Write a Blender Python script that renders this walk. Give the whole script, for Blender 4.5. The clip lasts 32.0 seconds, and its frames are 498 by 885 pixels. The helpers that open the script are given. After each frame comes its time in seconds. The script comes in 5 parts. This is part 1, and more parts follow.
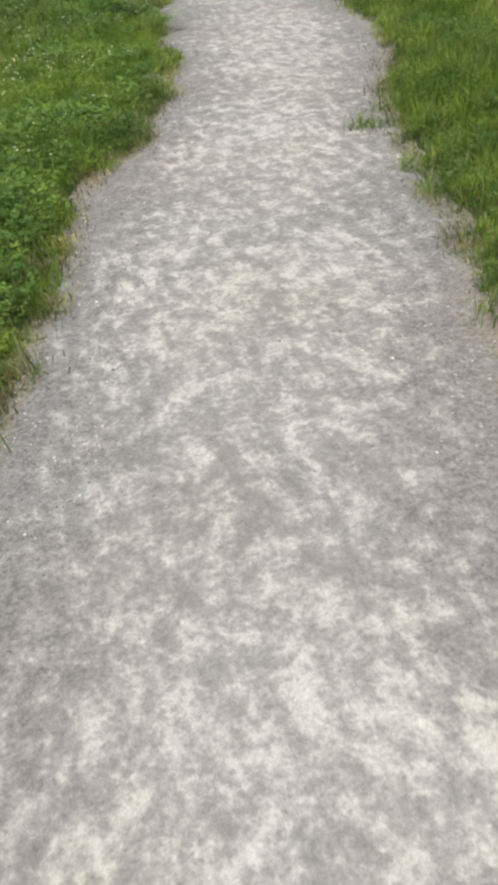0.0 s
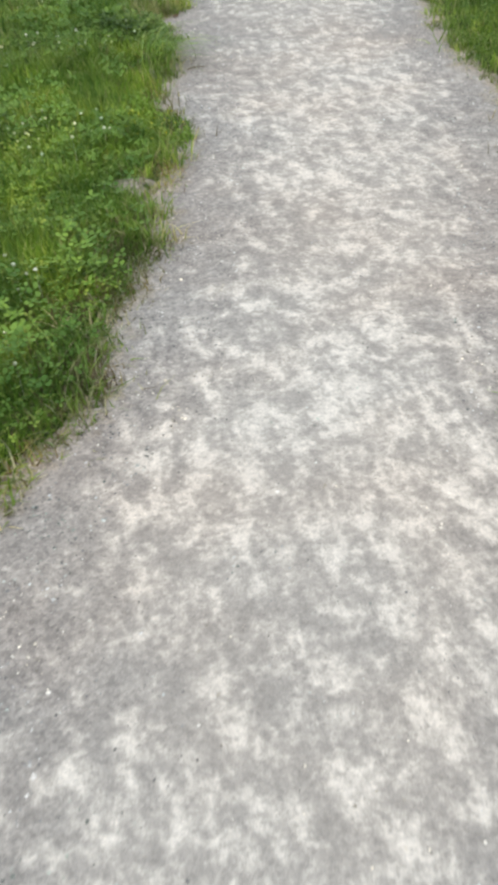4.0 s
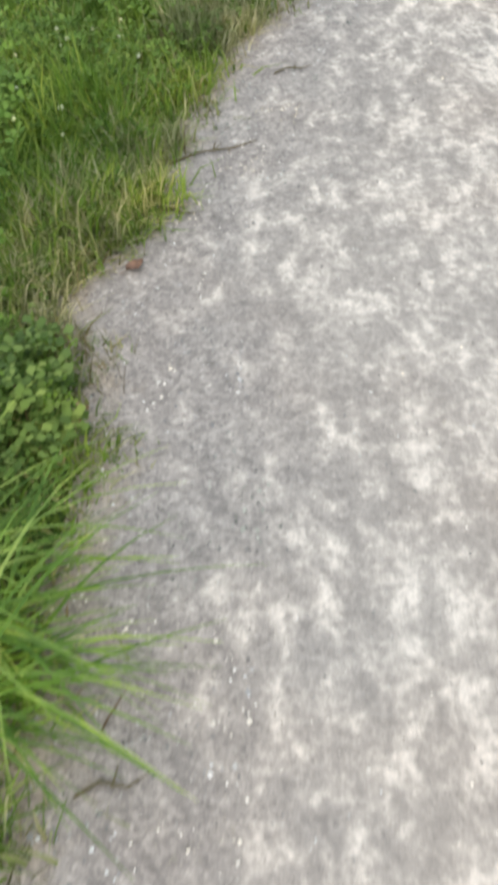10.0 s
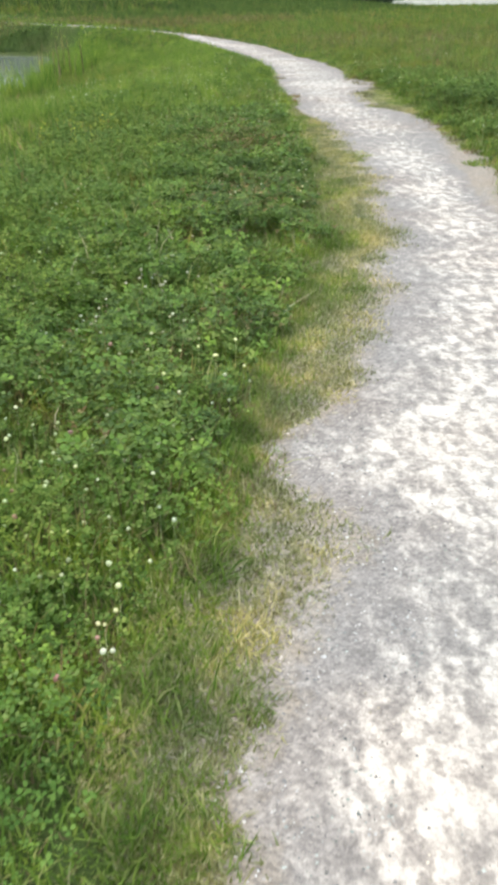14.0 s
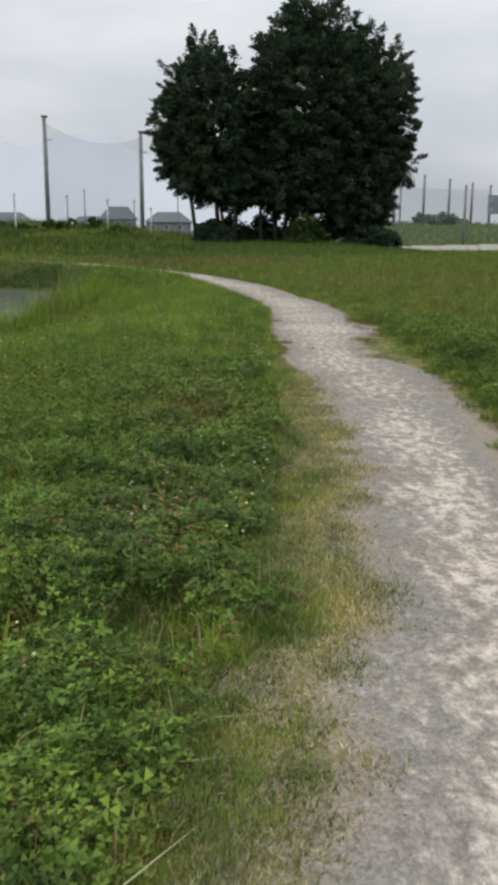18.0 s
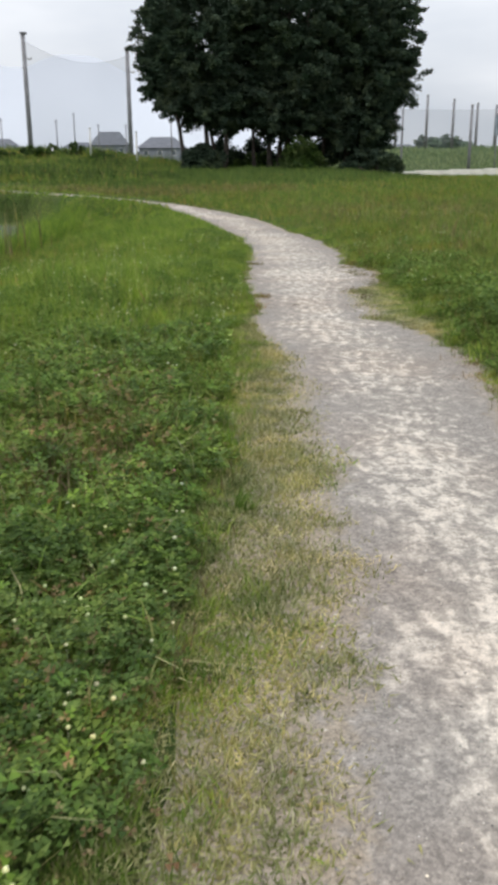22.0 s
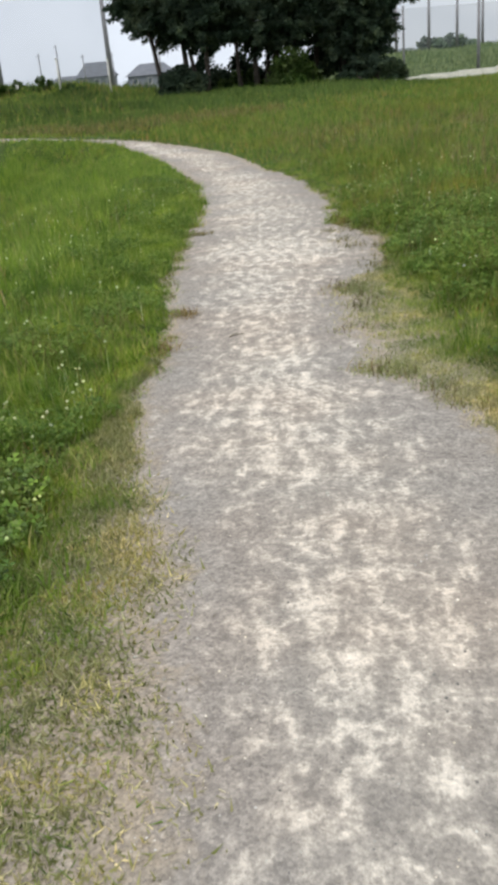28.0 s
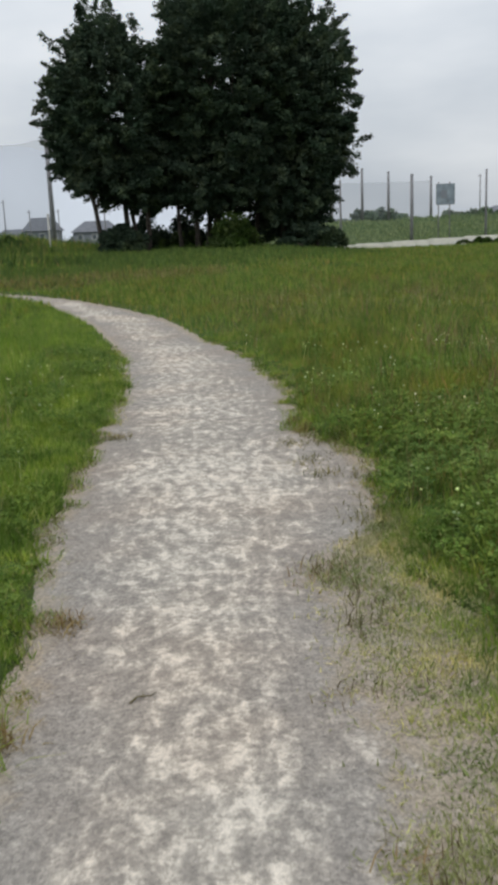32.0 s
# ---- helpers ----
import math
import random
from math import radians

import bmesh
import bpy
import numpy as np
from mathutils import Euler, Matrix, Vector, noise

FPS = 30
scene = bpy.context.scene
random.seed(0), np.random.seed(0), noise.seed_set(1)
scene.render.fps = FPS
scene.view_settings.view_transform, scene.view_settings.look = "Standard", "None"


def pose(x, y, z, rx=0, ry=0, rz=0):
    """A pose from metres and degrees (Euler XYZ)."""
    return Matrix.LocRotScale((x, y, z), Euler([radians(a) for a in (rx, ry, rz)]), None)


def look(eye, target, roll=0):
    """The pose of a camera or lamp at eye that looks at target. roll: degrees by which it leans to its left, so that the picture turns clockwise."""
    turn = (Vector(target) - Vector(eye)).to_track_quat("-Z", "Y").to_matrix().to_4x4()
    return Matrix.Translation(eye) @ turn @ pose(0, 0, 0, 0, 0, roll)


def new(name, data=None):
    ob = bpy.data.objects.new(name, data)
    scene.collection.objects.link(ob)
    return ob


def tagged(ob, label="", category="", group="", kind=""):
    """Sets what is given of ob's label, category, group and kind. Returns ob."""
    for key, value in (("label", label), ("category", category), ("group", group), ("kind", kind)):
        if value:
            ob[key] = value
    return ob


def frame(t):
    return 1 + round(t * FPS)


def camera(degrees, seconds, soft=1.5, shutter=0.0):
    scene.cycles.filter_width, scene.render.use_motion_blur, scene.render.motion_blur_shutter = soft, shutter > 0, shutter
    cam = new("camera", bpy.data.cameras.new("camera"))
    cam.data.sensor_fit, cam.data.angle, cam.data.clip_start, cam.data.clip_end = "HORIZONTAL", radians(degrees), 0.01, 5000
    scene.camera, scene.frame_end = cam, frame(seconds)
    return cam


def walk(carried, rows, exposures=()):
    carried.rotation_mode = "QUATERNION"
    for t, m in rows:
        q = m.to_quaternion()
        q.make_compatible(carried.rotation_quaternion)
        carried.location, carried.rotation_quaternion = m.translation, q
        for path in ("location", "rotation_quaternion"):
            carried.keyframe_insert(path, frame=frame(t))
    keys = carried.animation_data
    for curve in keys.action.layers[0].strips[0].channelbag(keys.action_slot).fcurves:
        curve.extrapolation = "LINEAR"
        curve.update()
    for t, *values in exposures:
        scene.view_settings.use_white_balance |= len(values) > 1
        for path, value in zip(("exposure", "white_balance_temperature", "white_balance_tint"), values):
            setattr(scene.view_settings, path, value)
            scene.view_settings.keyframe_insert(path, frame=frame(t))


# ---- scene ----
cam = camera(31.6, 32.0, 4.2, 0.3)
PATH = [
    (0, (-2.573, -11.836, 1.4), (-2.273, -10.226, 0.252), -7.9),
    (0.5, (-2.493, -11.592, 1.393), (-2.26, -9.982, 0.23), -8.7),
    (1, (-2.469, -11.277, 1.409), (-2.195, -9.658, 0.267), -7.6),
    (1.5, (-2.312, -10.935, 1.398), (-2.091, -9.311, 0.251), -6.4),
    (2, (-2.196, -10.617, 1.401), (-2.061, -9.006, 0.224), -6.3),
    (2.5, (-2.132, -10.182, 1.404), (-1.953, -8.596, 0.2), -7.1),
    (3, (-1.997, -9.765, 1.398), (-1.82, -8.185, 0.185), -7.2),
    (3.5, (-1.957, -9.344, 1.408), (-1.743, -7.742, 0.231), -6.6),
    (5.5, (-1.539, -7.626, 1.436), (-1.284, -6.371, -0.1), -2.6),
    (6, (-1.467, -7.168, 1.451), (-1.332, -5.804, -0.005), -4.2),
    (6.5, (-1.436, -6.75, 1.417), (-1.266, -5.317, 0.032), -7.4),
    (7, (-1.35, -6.381, 1.352), (-1.158, -5.022, -0.102), -6.4),
    (7.5, (-1.251, -6.019, 1.377), (-1.127, -4.723, -0.141), -4.9),
    (8, (-1.239, -5.606, 1.351), (-1.149, -4.371, -0.22), -6.0),
    (8.5, (-1.138, -5.268, 1.376), (-1.076, -4.113, -0.256), -7.0),
    (9, (-1.019, -4.946, 1.398), (-0.983, -3.78, -0.226), -7.7),
    (9.5, (-0.995, -4.571, 1.402), (-0.958, -3.345, -0.178), -8.1),
    (10, (-0.925, -4.223, 1.366), (-0.867, -2.919, -0.149), -5.1),
    (10.5, (-0.832, -3.874, 1.391), (-0.798, -2.419, 0.019), -5.4),
    (11, (-0.795, -3.493, 1.384), (-0.733, -1.967, 0.094), -7.2),
    (11.5, (-0.677, -3.153, 1.369), (-0.618, -1.596, 0.114), -5.7),
    (12, (-0.595, -2.822, 1.384), (-0.609, -1.204, 0.209), -4.9),
    (12.5, (-0.52, -2.445, 1.37), (-0.499, -0.722, 0.354), -5.2),
    (13, (-0.376, -2.128, 1.358), (-0.344, -0.374, 0.398), -3.7),
    (13.5, (-0.291, -1.896, 1.385), (-0.295, -0.119, 0.468), -2.3),
    (14, (-0.302, -1.617, 1.451), (-0.244, 0.165, 0.543), -0.5),
    (14.5, (-0.263, -1.367, 1.407), (-0.171, 0.438, 0.551), 0.3),
    (16.5, (0.0, 0.0, 1.4), (-0.001, 1.924, 0.856), 1.0),
    (17, (0.093, 0.247, 1.39), (0.09, 2.182, 0.886), 0.8),
    (17.5, (0.144, 0.597, 1.41), (0.237, 2.544, 0.964), 0.1),
    (18, (0.278, 0.937, 1.41), (0.304, 2.885, 0.96), 0.3),
    (18.5, (0.381, 1.235, 1.4), (0.351, 3.186, 0.96), 0.6),
    (19, (0.443, 1.585, 1.41), (0.478, 3.538, 0.981), -0.8),
    (19.5, (0.556, 1.925, 1.421), (0.566, 3.869, 0.95), -0.4),
    (20, (0.607, 2.203, 1.41), (0.611, 4.144, 0.926), 0.4),
    (20.5, (0.597, 2.512, 1.41), (0.657, 4.447, 0.91), 0.3),
    (21, (0.649, 2.821, 1.4), (0.664, 4.742, 0.845), 0.9),
    (21.5, (0.7, 3.078, 1.39), (0.644, 4.991, 0.808), 0.4),
    (22, (0.669, 3.397, 1.4), (0.694, 5.304, 0.799), -0.2),
    (22.5, (0.762, 3.706, 1.369), (0.862, 5.603, 0.744), 0.1),
    (23, (0.875, 3.984, 1.39), (1.025, 5.878, 0.765), 1.1),
    (23.5, (0.968, 4.365, 1.41), (1.341, 6.244, 0.836), 1.1),
    (24, (1.091, 4.735, 1.39), (1.36, 6.639, 0.839), 1.2),
    (24.5, (1.143, 5.085, 1.39), (1.212, 7.009, 0.849), 0.9),
    (26.5, (1.318, 6.557, 1.369), (1.364, 8.485, 0.839), -4.3),
    (27, (1.379, 6.876, 1.379), (1.294, 8.78, 0.773), -4.5),
    (27.5, (1.359, 7.247, 1.379), (1.348, 9.133, 0.715), -5.5),
    (28, (1.4, 7.597, 1.349), (1.365, 9.451, 0.599), -5.3),
    (28.5, (1.431, 7.865, 1.359), (1.298, 9.697, 0.568), -5.4),
    (29, (1.379, 8.204, 1.359), (1.324, 10.068, 0.635), -5.3),
    (29.5, (1.369, 8.513, 1.369), (1.33, 10.414, 0.749), -4.1),
    (30, (1.4, 8.812, 1.4), (1.356, 10.721, 0.806), -3.8),
    (30.5, (1.328, 9.121, 1.379), (1.449, 11.03, 0.796), -4.4),
    (31, (1.39, 9.45, 1.369), (1.549, 11.364, 0.812), -3.7),
    (31.5, (1.482, 9.707, 1.4), (1.585, 11.65, 0.937), -2.9),
    (32, (1.482, 10.047, 1.4), (1.62, 11.993, 0.957), -2.5),
]
walk(cam, [(t, look(eye, target, roll)) for t, eye, target, roll in PATH], [
    (0.0, -0.18, 7000, 13.0), (1.0, -0.06, 6800, 12.0), (2.0, 0.0, 6800, 12.0), (6.0, -0.04, 6750, 11.5), (8.0, -0.02, 6800, 13.0), (10.0, 0.06, 6900, 13.3),
    (11.0, 0.22, 6950, 13.2), (14.0, 0.40, 6800, 12.5), (16.5, -0.08, 7350, 14.5), (18.0, -0.47, 7350, 14.3), (19.0, -0.44, 7320, 14.2), (20.0, -0.38, 7300, 14.0), (21.0, -0.42, 7250, 12.8),
    (22.0, -0.1, 7250, 15.3), (23.0, -0.25, 7250, 12.8), (24.0, -0.68, 7300, 12.5), (27.0, -0.31, 7300, 12.5), (28.0, -0.04, 7300, 13.8), (29.0, 0.08, 7150, 12.3),
    (30.0, -0.13, 6850, 11.5), (31.0, -0.24, 7150, 13.5), (32.0, -0.45, 7200, 13.0)])

# ---- world, sun, exposure ----
world = bpy.data.worlds.new("overcast_sky")
scene.world = world
world.use_nodes = True
wn, wl = world.node_tree.nodes, world.node_tree.links
wn.clear()
w_out = wn.new("ShaderNodeOutputWorld")
w_bg = wn.new("ShaderNodeBackground")
w_sky = wn.new("ShaderNodeTexSky")
w_sky.sky_type = "NISHITA"
w_sky.sun_disc = False
w_sky.sun_elevation = radians(58)
w_sky.sun_rotation = radians(200)
w_sky.air_density, w_sky.dust_density, w_sky.ozone_density = 1.0, 4.0, 1.0
w_co = wn.new("ShaderNodeTexCoord")
w_map = wn.new("ShaderNodeMapping")
w_map.inputs["Scale"].default_value = (1.0, 1.0, 3.2)
w_no = wn.new("ShaderNodeTexNoise")
w_no.inputs["Scale"].default_value = 2.2
w_no.inputs["Detail"].default_value = 5.0
w_ramp = wn.new("ShaderNodeValToRGB")
w_ramp.color_ramp.elements[0].position = 0.36
w_ramp.color_ramp.elements[0].color = (5.1, 6.15, 7.4, 1)
w_ramp.color_ramp.elements[1].position = 0.66
w_ramp.color_ramp.elements[1].color = (7.7, 8.75, 9.9, 1)
w_mix = wn.new("ShaderNodeMix")
w_mix.data_type = "RGBA"
w_mix.inputs["Factor"].default_value = 0.90
wl.new(w_co.outputs["Generated"], w_map.inputs["Vector"])
wl.new(w_map.outputs["Vector"], w_no.inputs["Vector"])
wl.new(w_no.outputs["Fac"], w_ramp.inputs["Fac"])
wl.new(w_sky.outputs["Color"], w_mix.inputs["A"])
wl.new(w_ramp.outputs["Color"], w_mix.inputs["B"])
# an overcast sky is about three times as bright overhead as at the horizon
w_sep = wn.new("ShaderNodeSeparateXYZ")
wl.new(w_co.outputs["Generated"], w_sep.inputs["Vector"])
w_top = wn.new("ShaderNodeMath")
w_top.operation = "MULTIPLY_ADD"
w_top.use_clamp = False
wl.new(w_sep.outputs["Z"], w_top.inputs[0])
w_top.inputs[1].default_value = 0.138
w_top.inputs[2].default_value = 0.112
w_low = wn.new("ShaderNodeMath")
w_low.operation = "MAXIMUM"
wl.new(w_top.outputs[0], w_low.inputs[0])
w_low.inputs[1].default_value = 0.06
wl.new(w_mix.outputs["Result"], w_bg.inputs["Color"])
wl.new(w_low.outputs[0], w_bg.inputs["Strength"])
wl.new(w_bg.outputs["Background"], w_out.inputs["Surface"])

sun = new("sun", bpy.data.lights.new("sun", "SUN"))
sun.data.energy = 0.8
sun.data.angle = radians(25)
sun.data.color = (1.0, 0.97, 0.92)
sun.matrix_world = look((0, 0, 60), (18.0, 34.0, 0))

# ---- materials ----
def material(name):
    m = bpy.data.materials.new(name)
    m.use_nodes = True
    n, l = m.node_tree.nodes, m.node_tree.links
    return m, n, l, n["Principled BSDF"]


def noise_node(n, l, scale, detail=4.0, vec=None, rough=0.55):
    t = n.new("ShaderNodeTexNoise")
    t.inputs["Scale"].default_value = scale
    t.inputs["Detail"].default_value = detail
    t.inputs["Roughness"].default_value = rough
    if vec:
        l.new(vec, t.inputs["Vector"])
    return t.outputs["Fac"]


def ramp_node(n, l, fac, stops):
    r = n.new("ShaderNodeValToRGB")
    e = r.color_ramp.elements
    while len(e) < len(stops):
        e.new(0.5)
    for k, (p, c) in enumerate(stops):
        e[k].position = p
        e[k].color = (*c, 1)
    l.new(fac, r.inputs["Fac"])
    return r.outputs["Color"]


def mix_node(n, l, fac, a, b, blend="MIX"):
    m = n.new("ShaderNodeMix")
    m.data_type, m.blend_type = "RGBA", blend
    for value, key in ((fac, "Factor"), (a, "A"), (b, "B")):
        if isinstance(value, (int, float)):
            m.inputs[key].default_value = value
        elif isinstance(value, tuple):
            m.inputs[key].default_value = (*value, 1)
        else:
            l.new(value, m.inputs[key])
    return m.outputs["Result"]


def bump_node(n, l, height, strength, distance, bsdf):
    b = n.new("ShaderNodeBump")
    b.inputs["Strength"].default_value = strength
    b.inputs["Distance"].default_value = distance
    l.new(height, b.inputs["Height"])
    l.new(b.outputs["Normal"], bsdf.inputs["Normal"])


def object_space(n, l, scale=(1, 1, 1), turn=0.0):
    c = n.new("ShaderNodeTexCoord")
    m = n.new("ShaderNodeMapping")
    m.inputs["Scale"].default_value = scale
    m.inputs["Rotation"].default_value = (0, 0, turn)
    l.new(c.outputs["Object"], m.inputs["Vector"])
    return m.outputs["Vector"]


def gravel_material():
    """Grey stone chips at the sides, cream fines trodden into blotches and streaks along the middle."""
    m, n, l, b = material("compacted_gravel")
    p = object_space(n, l)
    at = n.new("ShaderNodeAttribute")
    at.attribute_name = "across"
    rich = n.new("ShaderNodeAttribute")
    rich.attribute_name = "fines"

    def scaled(value, k, add):
        s = n.new("ShaderNodeMath")
        s.operation = "MULTIPLY_ADD"
        l.new(value, s.inputs[0])
        s.inputs[1].default_value = k
        if isinstance(add, float):
            s.inputs[2].default_value = add
        else:
            l.new(add, s.inputs[2])
        return s.outputs[0]

    def bent(scale, stretch, turn, amount):
        """Place along the walk, pushed about by a coarse noise so that no grid shows."""
        t = n.new("ShaderNodeTexNoise")
        t.inputs["Scale"].default_value = scale
        t.inputs["Detail"].default_value = 2.0
        l.new(p, t.inputs["Vector"])
        v = n.new("ShaderNodeVectorMath")
        v.operation = "MULTIPLY_ADD"
        l.new(t.outputs["Color"], v.inputs[0])
        v.inputs[1].default_value = (amount, amount, 0.0)
        l.new(object_space(n, l, stretch, turn), v.inputs[2])
        return v.outputs["Vector"]

    def chips(scale):
        v = n.new("ShaderNodeTexVoronoi")
        v.inputs["Scale"].default_value = scale
        l.new(p, v.inputs["Vector"])
        bw = n.new("ShaderNodeSeparateColor")
        l.new(v.outputs["Color"], bw.inputs["Color"])
        return bw.outputs["Red"], v.outputs["Distance"]

    zone = noise_node(n, l, 0.75, 3.0, p, 0.6)
    blotch = noise_node(n, l, 14.5, 5.0, bent(3.5, (1.0, 0.78, 1.0), radians(9), 0.10), 0.62)
    streak = noise_node(n, l, 13.0, 4.0, bent(2.5, (1.0, 0.36, 1.0), radians(12), 0.16), 0.6)
    speck = noise_node(n, l, 42.0, 4.0, p, 0.65)
    grain = noise_node(n, l, 85.0, 3.0, p, 0.6)
    fine = noise_node(n, l, 230.0, 2.0, p, 0.7)
    stone, hollow = chips(120.0)
    big, _ = chips(58.0)
    tone = scaled(stone, 0.30, scaled(big, 0.16, scaled(speck, 0.50, scaled(blotch, 0.45, -0.18))))
    loose = ramp_node(n, l, tone, [(0.15, (0.128, 0.123, 0.116)), (0.45, (0.222, 0.214, 0.202)), (0.70, (0.318, 0.307, 0.288)), (0.95, (0.53, 0.512, 0.475))])
    pale = scaled(blotch, 0.54, scaled(streak, 0.45, scaled(speck, 0.37, scaled(zone, 0.24, scaled(at.outputs["Fac"], 0.035, scaled(rich.outputs["Fac"], 0.05, -0.325))))))
    set_hard = ramp_node(n, l, pale, [(0.38, (0.225, 0.215, 0.198)), (0.465, (0.295, 0.282, 0.259)), (0.53, (0.420, 0.401, 0.363)), (0.585, (0.585, 0.558, 0.505)), (0.73, (0.73, 0.698, 0.634))])
    set_hard = mix_node(n, l, 1.0, set_hard, ramp_node(n, l, stone, [(0.0, (0.84, 0.84, 0.84)), (0.5, (1, 1, 1)), (1.0, (1.10, 1.10, 1.09))]), "MULTIPLY")
    even = n.new("ShaderNodeAttribute")
    even.attribute_name = "evenness"
    set_hard = mix_node(n, l, even.outputs["Fac"], set_hard, ramp_node(n, l, scaled(grain, 0.5, scaled(zone, 0.5, 0.0)), [(0.35, (0.37, 0.353, 0.325)), (0.5, (0.455, 0.436, 0.398)), (0.65, (0.53, 0.507, 0.462))]))
    middle = scaled(at.outputs["Fac"], 0.85, scaled(zone, 0.9, scaled(blotch, 0.8, scaled(streak, 0.45, -1.08))))
    col = mix_node(n, l, ramp_node(n, l, middle, [(0.15, (0, 0, 0)), (0.55, (0.96, 0.96, 0.96))]), loose, set_hard)
    # sandy earth washed in along the turf
    earth = ramp_node(n, l, scaled(at.outputs["Fac"], 1.0, scaled(blotch, 0.5, -0.25)), [(0.0, (0.6, 0.6, 0.6)), (0.15, (0, 0, 0))])
    col = mix_node(n, l, earth, col, mix_node(n, l, 1.0, (0.33, 0.288, 0.222), ramp_node(n, l, stone, [(0.0, (0.7, 0.7, 0.7)), (1.0, (1.3, 1.3, 1.3))]), "MULTIPLY"))
    grit = ramp_node(n, l, fine, [(0.28, (0.80, 0.80, 0.80)), (0.5, (1, 1, 1)), (0.75, (1.12, 1.12, 1.12))])
    col = mix_node(n, l, 1.0, col, grit, "MULTIPLY")
    warm = ramp_node(n, l, noise_node(n, l, 0.9, 3.0, p, 0.6), [(0.40, (1.055, 1.0, 0.945)), (0.52, (1.07, 0.99, 0.92)), (0.66, (1.09, 0.975, 0.885))])
    col = mix_node(n, l, 1.0, col, warm, "MULTIPLY")
    l.new(col, b.inputs["Base Color"])
    b.inputs["Roughness"].default_value = 0.92
    b.inputs["Specular IOR Level"].default_value = 0.2
    bump_node(n, l, scaled(hollow, -0.8, scaled(blotch, 1.2, grain)), 0.5, 0.008, b)
    return m


def soil_material():
    m, n, l, b = material("soil_and_thatch")
    p = object_space(n, l)
    a = noise_node(n, l, 14.0, 6.0, p, 0.7)
    c = noise_node(n, l, 0.7, 4.0, p)
    d = noise_node(n, l, 0.06, 3.0, p)
    low = ramp_node(n, l, a, [(0.3, (0.028, 0.045, 0.012)), (0.55, (0.055, 0.092, 0.022)), (0.8, (0.11, 0.14, 0.042))])
    dry = ramp_node(n, l, a, [(0.3, (0.045, 0.045, 0.02)), (0.55, (0.085, 0.10, 0.035)), (0.8, (0.16, 0.15, 0.07))])
    col = mix_node(n, l, ramp_node(n, l, c, [(0.42, (0, 0, 0)), (0.68, (1, 1, 1))]), low, dry)
    col = mix_node(n, l, ramp_node(n, l, d, [(0.4, (0, 0, 0)), (0.65, (0.5, 0.5, 0.5))]), col, (0.075, 0.12, 0.03))
    l.new(col, b.inputs["Base Color"])
    b.inputs["Roughness"].default_value = 0.95
    b.inputs["Specular IOR Level"].default_value = 0.1
    bump_node(n, l, a, 1.0, 0.05, b)
    return m


def leaf_material(name, stops, translucent=0.35, rough=0.6, patch_scale=0.8, patch=(0.75, 1.0, 0.6), clump_scale=3.6, clump_gain=1.0):
    m, n, l, b = material(name)
    g = n.new("ShaderNodeNewGeometry")
    col = ramp_node(n, l, g.outputs["Random Per Island"], stops)
    p = object_space(n, l)
    where = ramp_node(n, l, noise_node(n, l, patch_scale, 3.0, p), [(0.40, (0, 0, 0)), (0.66, (1, 1, 1))])
    col = mix_node(n, l, where, col, mix_node(n, l, 1.0, col, patch, "MULTIPLY"))
    clump = ramp_node(n, l, noise_node(n, l, clump_scale, 3.0, p), [(0.37, (0.58, 0.67, 0.60)), (0.5, (1, 1, 1)), (0.64, (1.46, 1.32, 1.08))])
    col = mix_node(n, l, clump_gain, col, clump, "MULTIPLY")
    l.new(col, b.inputs["Base Color"])
    b.inputs["Roughness"].default_value = rough
    b.inputs["Specular IOR Level"].default_value = 0.25 if rough < 0.8 else 0.06
    t = n.new("ShaderNodeBsdfTranslucent")
    l.new(col, t.inputs["Color"])
    s = n.new("ShaderNodeMixShader")
    s.inputs["Fac"].default_value = translucent
    l.new(b.outputs["BSDF"], s.inputs[1])
    l.new(t.outputs["BSDF"], s.inputs[2])
    l.new(s.outputs["Shader"], n["Material Output"].inputs["Surface"])
    return m


def plain_material(name, color, rough=0.7, metal=0.0, scale=6.0, vary=0.25, bump=0.3):
    m, n, l, b = material(name)
    p = object_space(n, l)
    fac = noise_node(n, l, scale, 5.0, p, 0.6)
    lo = tuple(c * (1 - vary) for c in color)
    hi = tuple(min(1.0, c * (1 + vary)) for c in color)
    l.new(ramp_node(n, l, fac, [(0.3, lo), (0.7, hi)]), b.inputs["Base Color"])
    b.inputs["Roughness"].default_value = rough
    b.inputs["Metallic"].default_value = metal
    if bump:
        bump_node(n, l, fac, bump, 0.02, b)
    return m


def water_material():
    m, n, l, b = material("still_water")
    p = object_space(n, l)
    b.inputs["Base Color"].default_value = (0.20, 0.215, 0.20, 1)
    b.inputs["Roughness"].default_value = 0.06
    b.inputs["IOR"].default_value = 1.33
    bump_node(n, l, noise_node(n, l, 3.5, 3.0, p), 0.10, 0.02, b)
    return m


def net_material():
    m, n, l, b = material("grey_netting")
    b.inputs["Base Color"].default_value = (0.16, 0.19, 0.22, 1)
    b.inputs["Roughness"].default_value = 0.9
    t = n.new("ShaderNodeBsdfTransparent")
    s = n.new("ShaderNodeMixShader")
    s.inputs["Fac"].default_value = 0.19
    l.new(t.outputs["BSDF"], s.inputs[1])
    l.new(b.outputs["BSDF"], s.inputs[2])
    l.new(s.outputs["Shader"], n["Material Output"].inputs["Surface"])
    return m


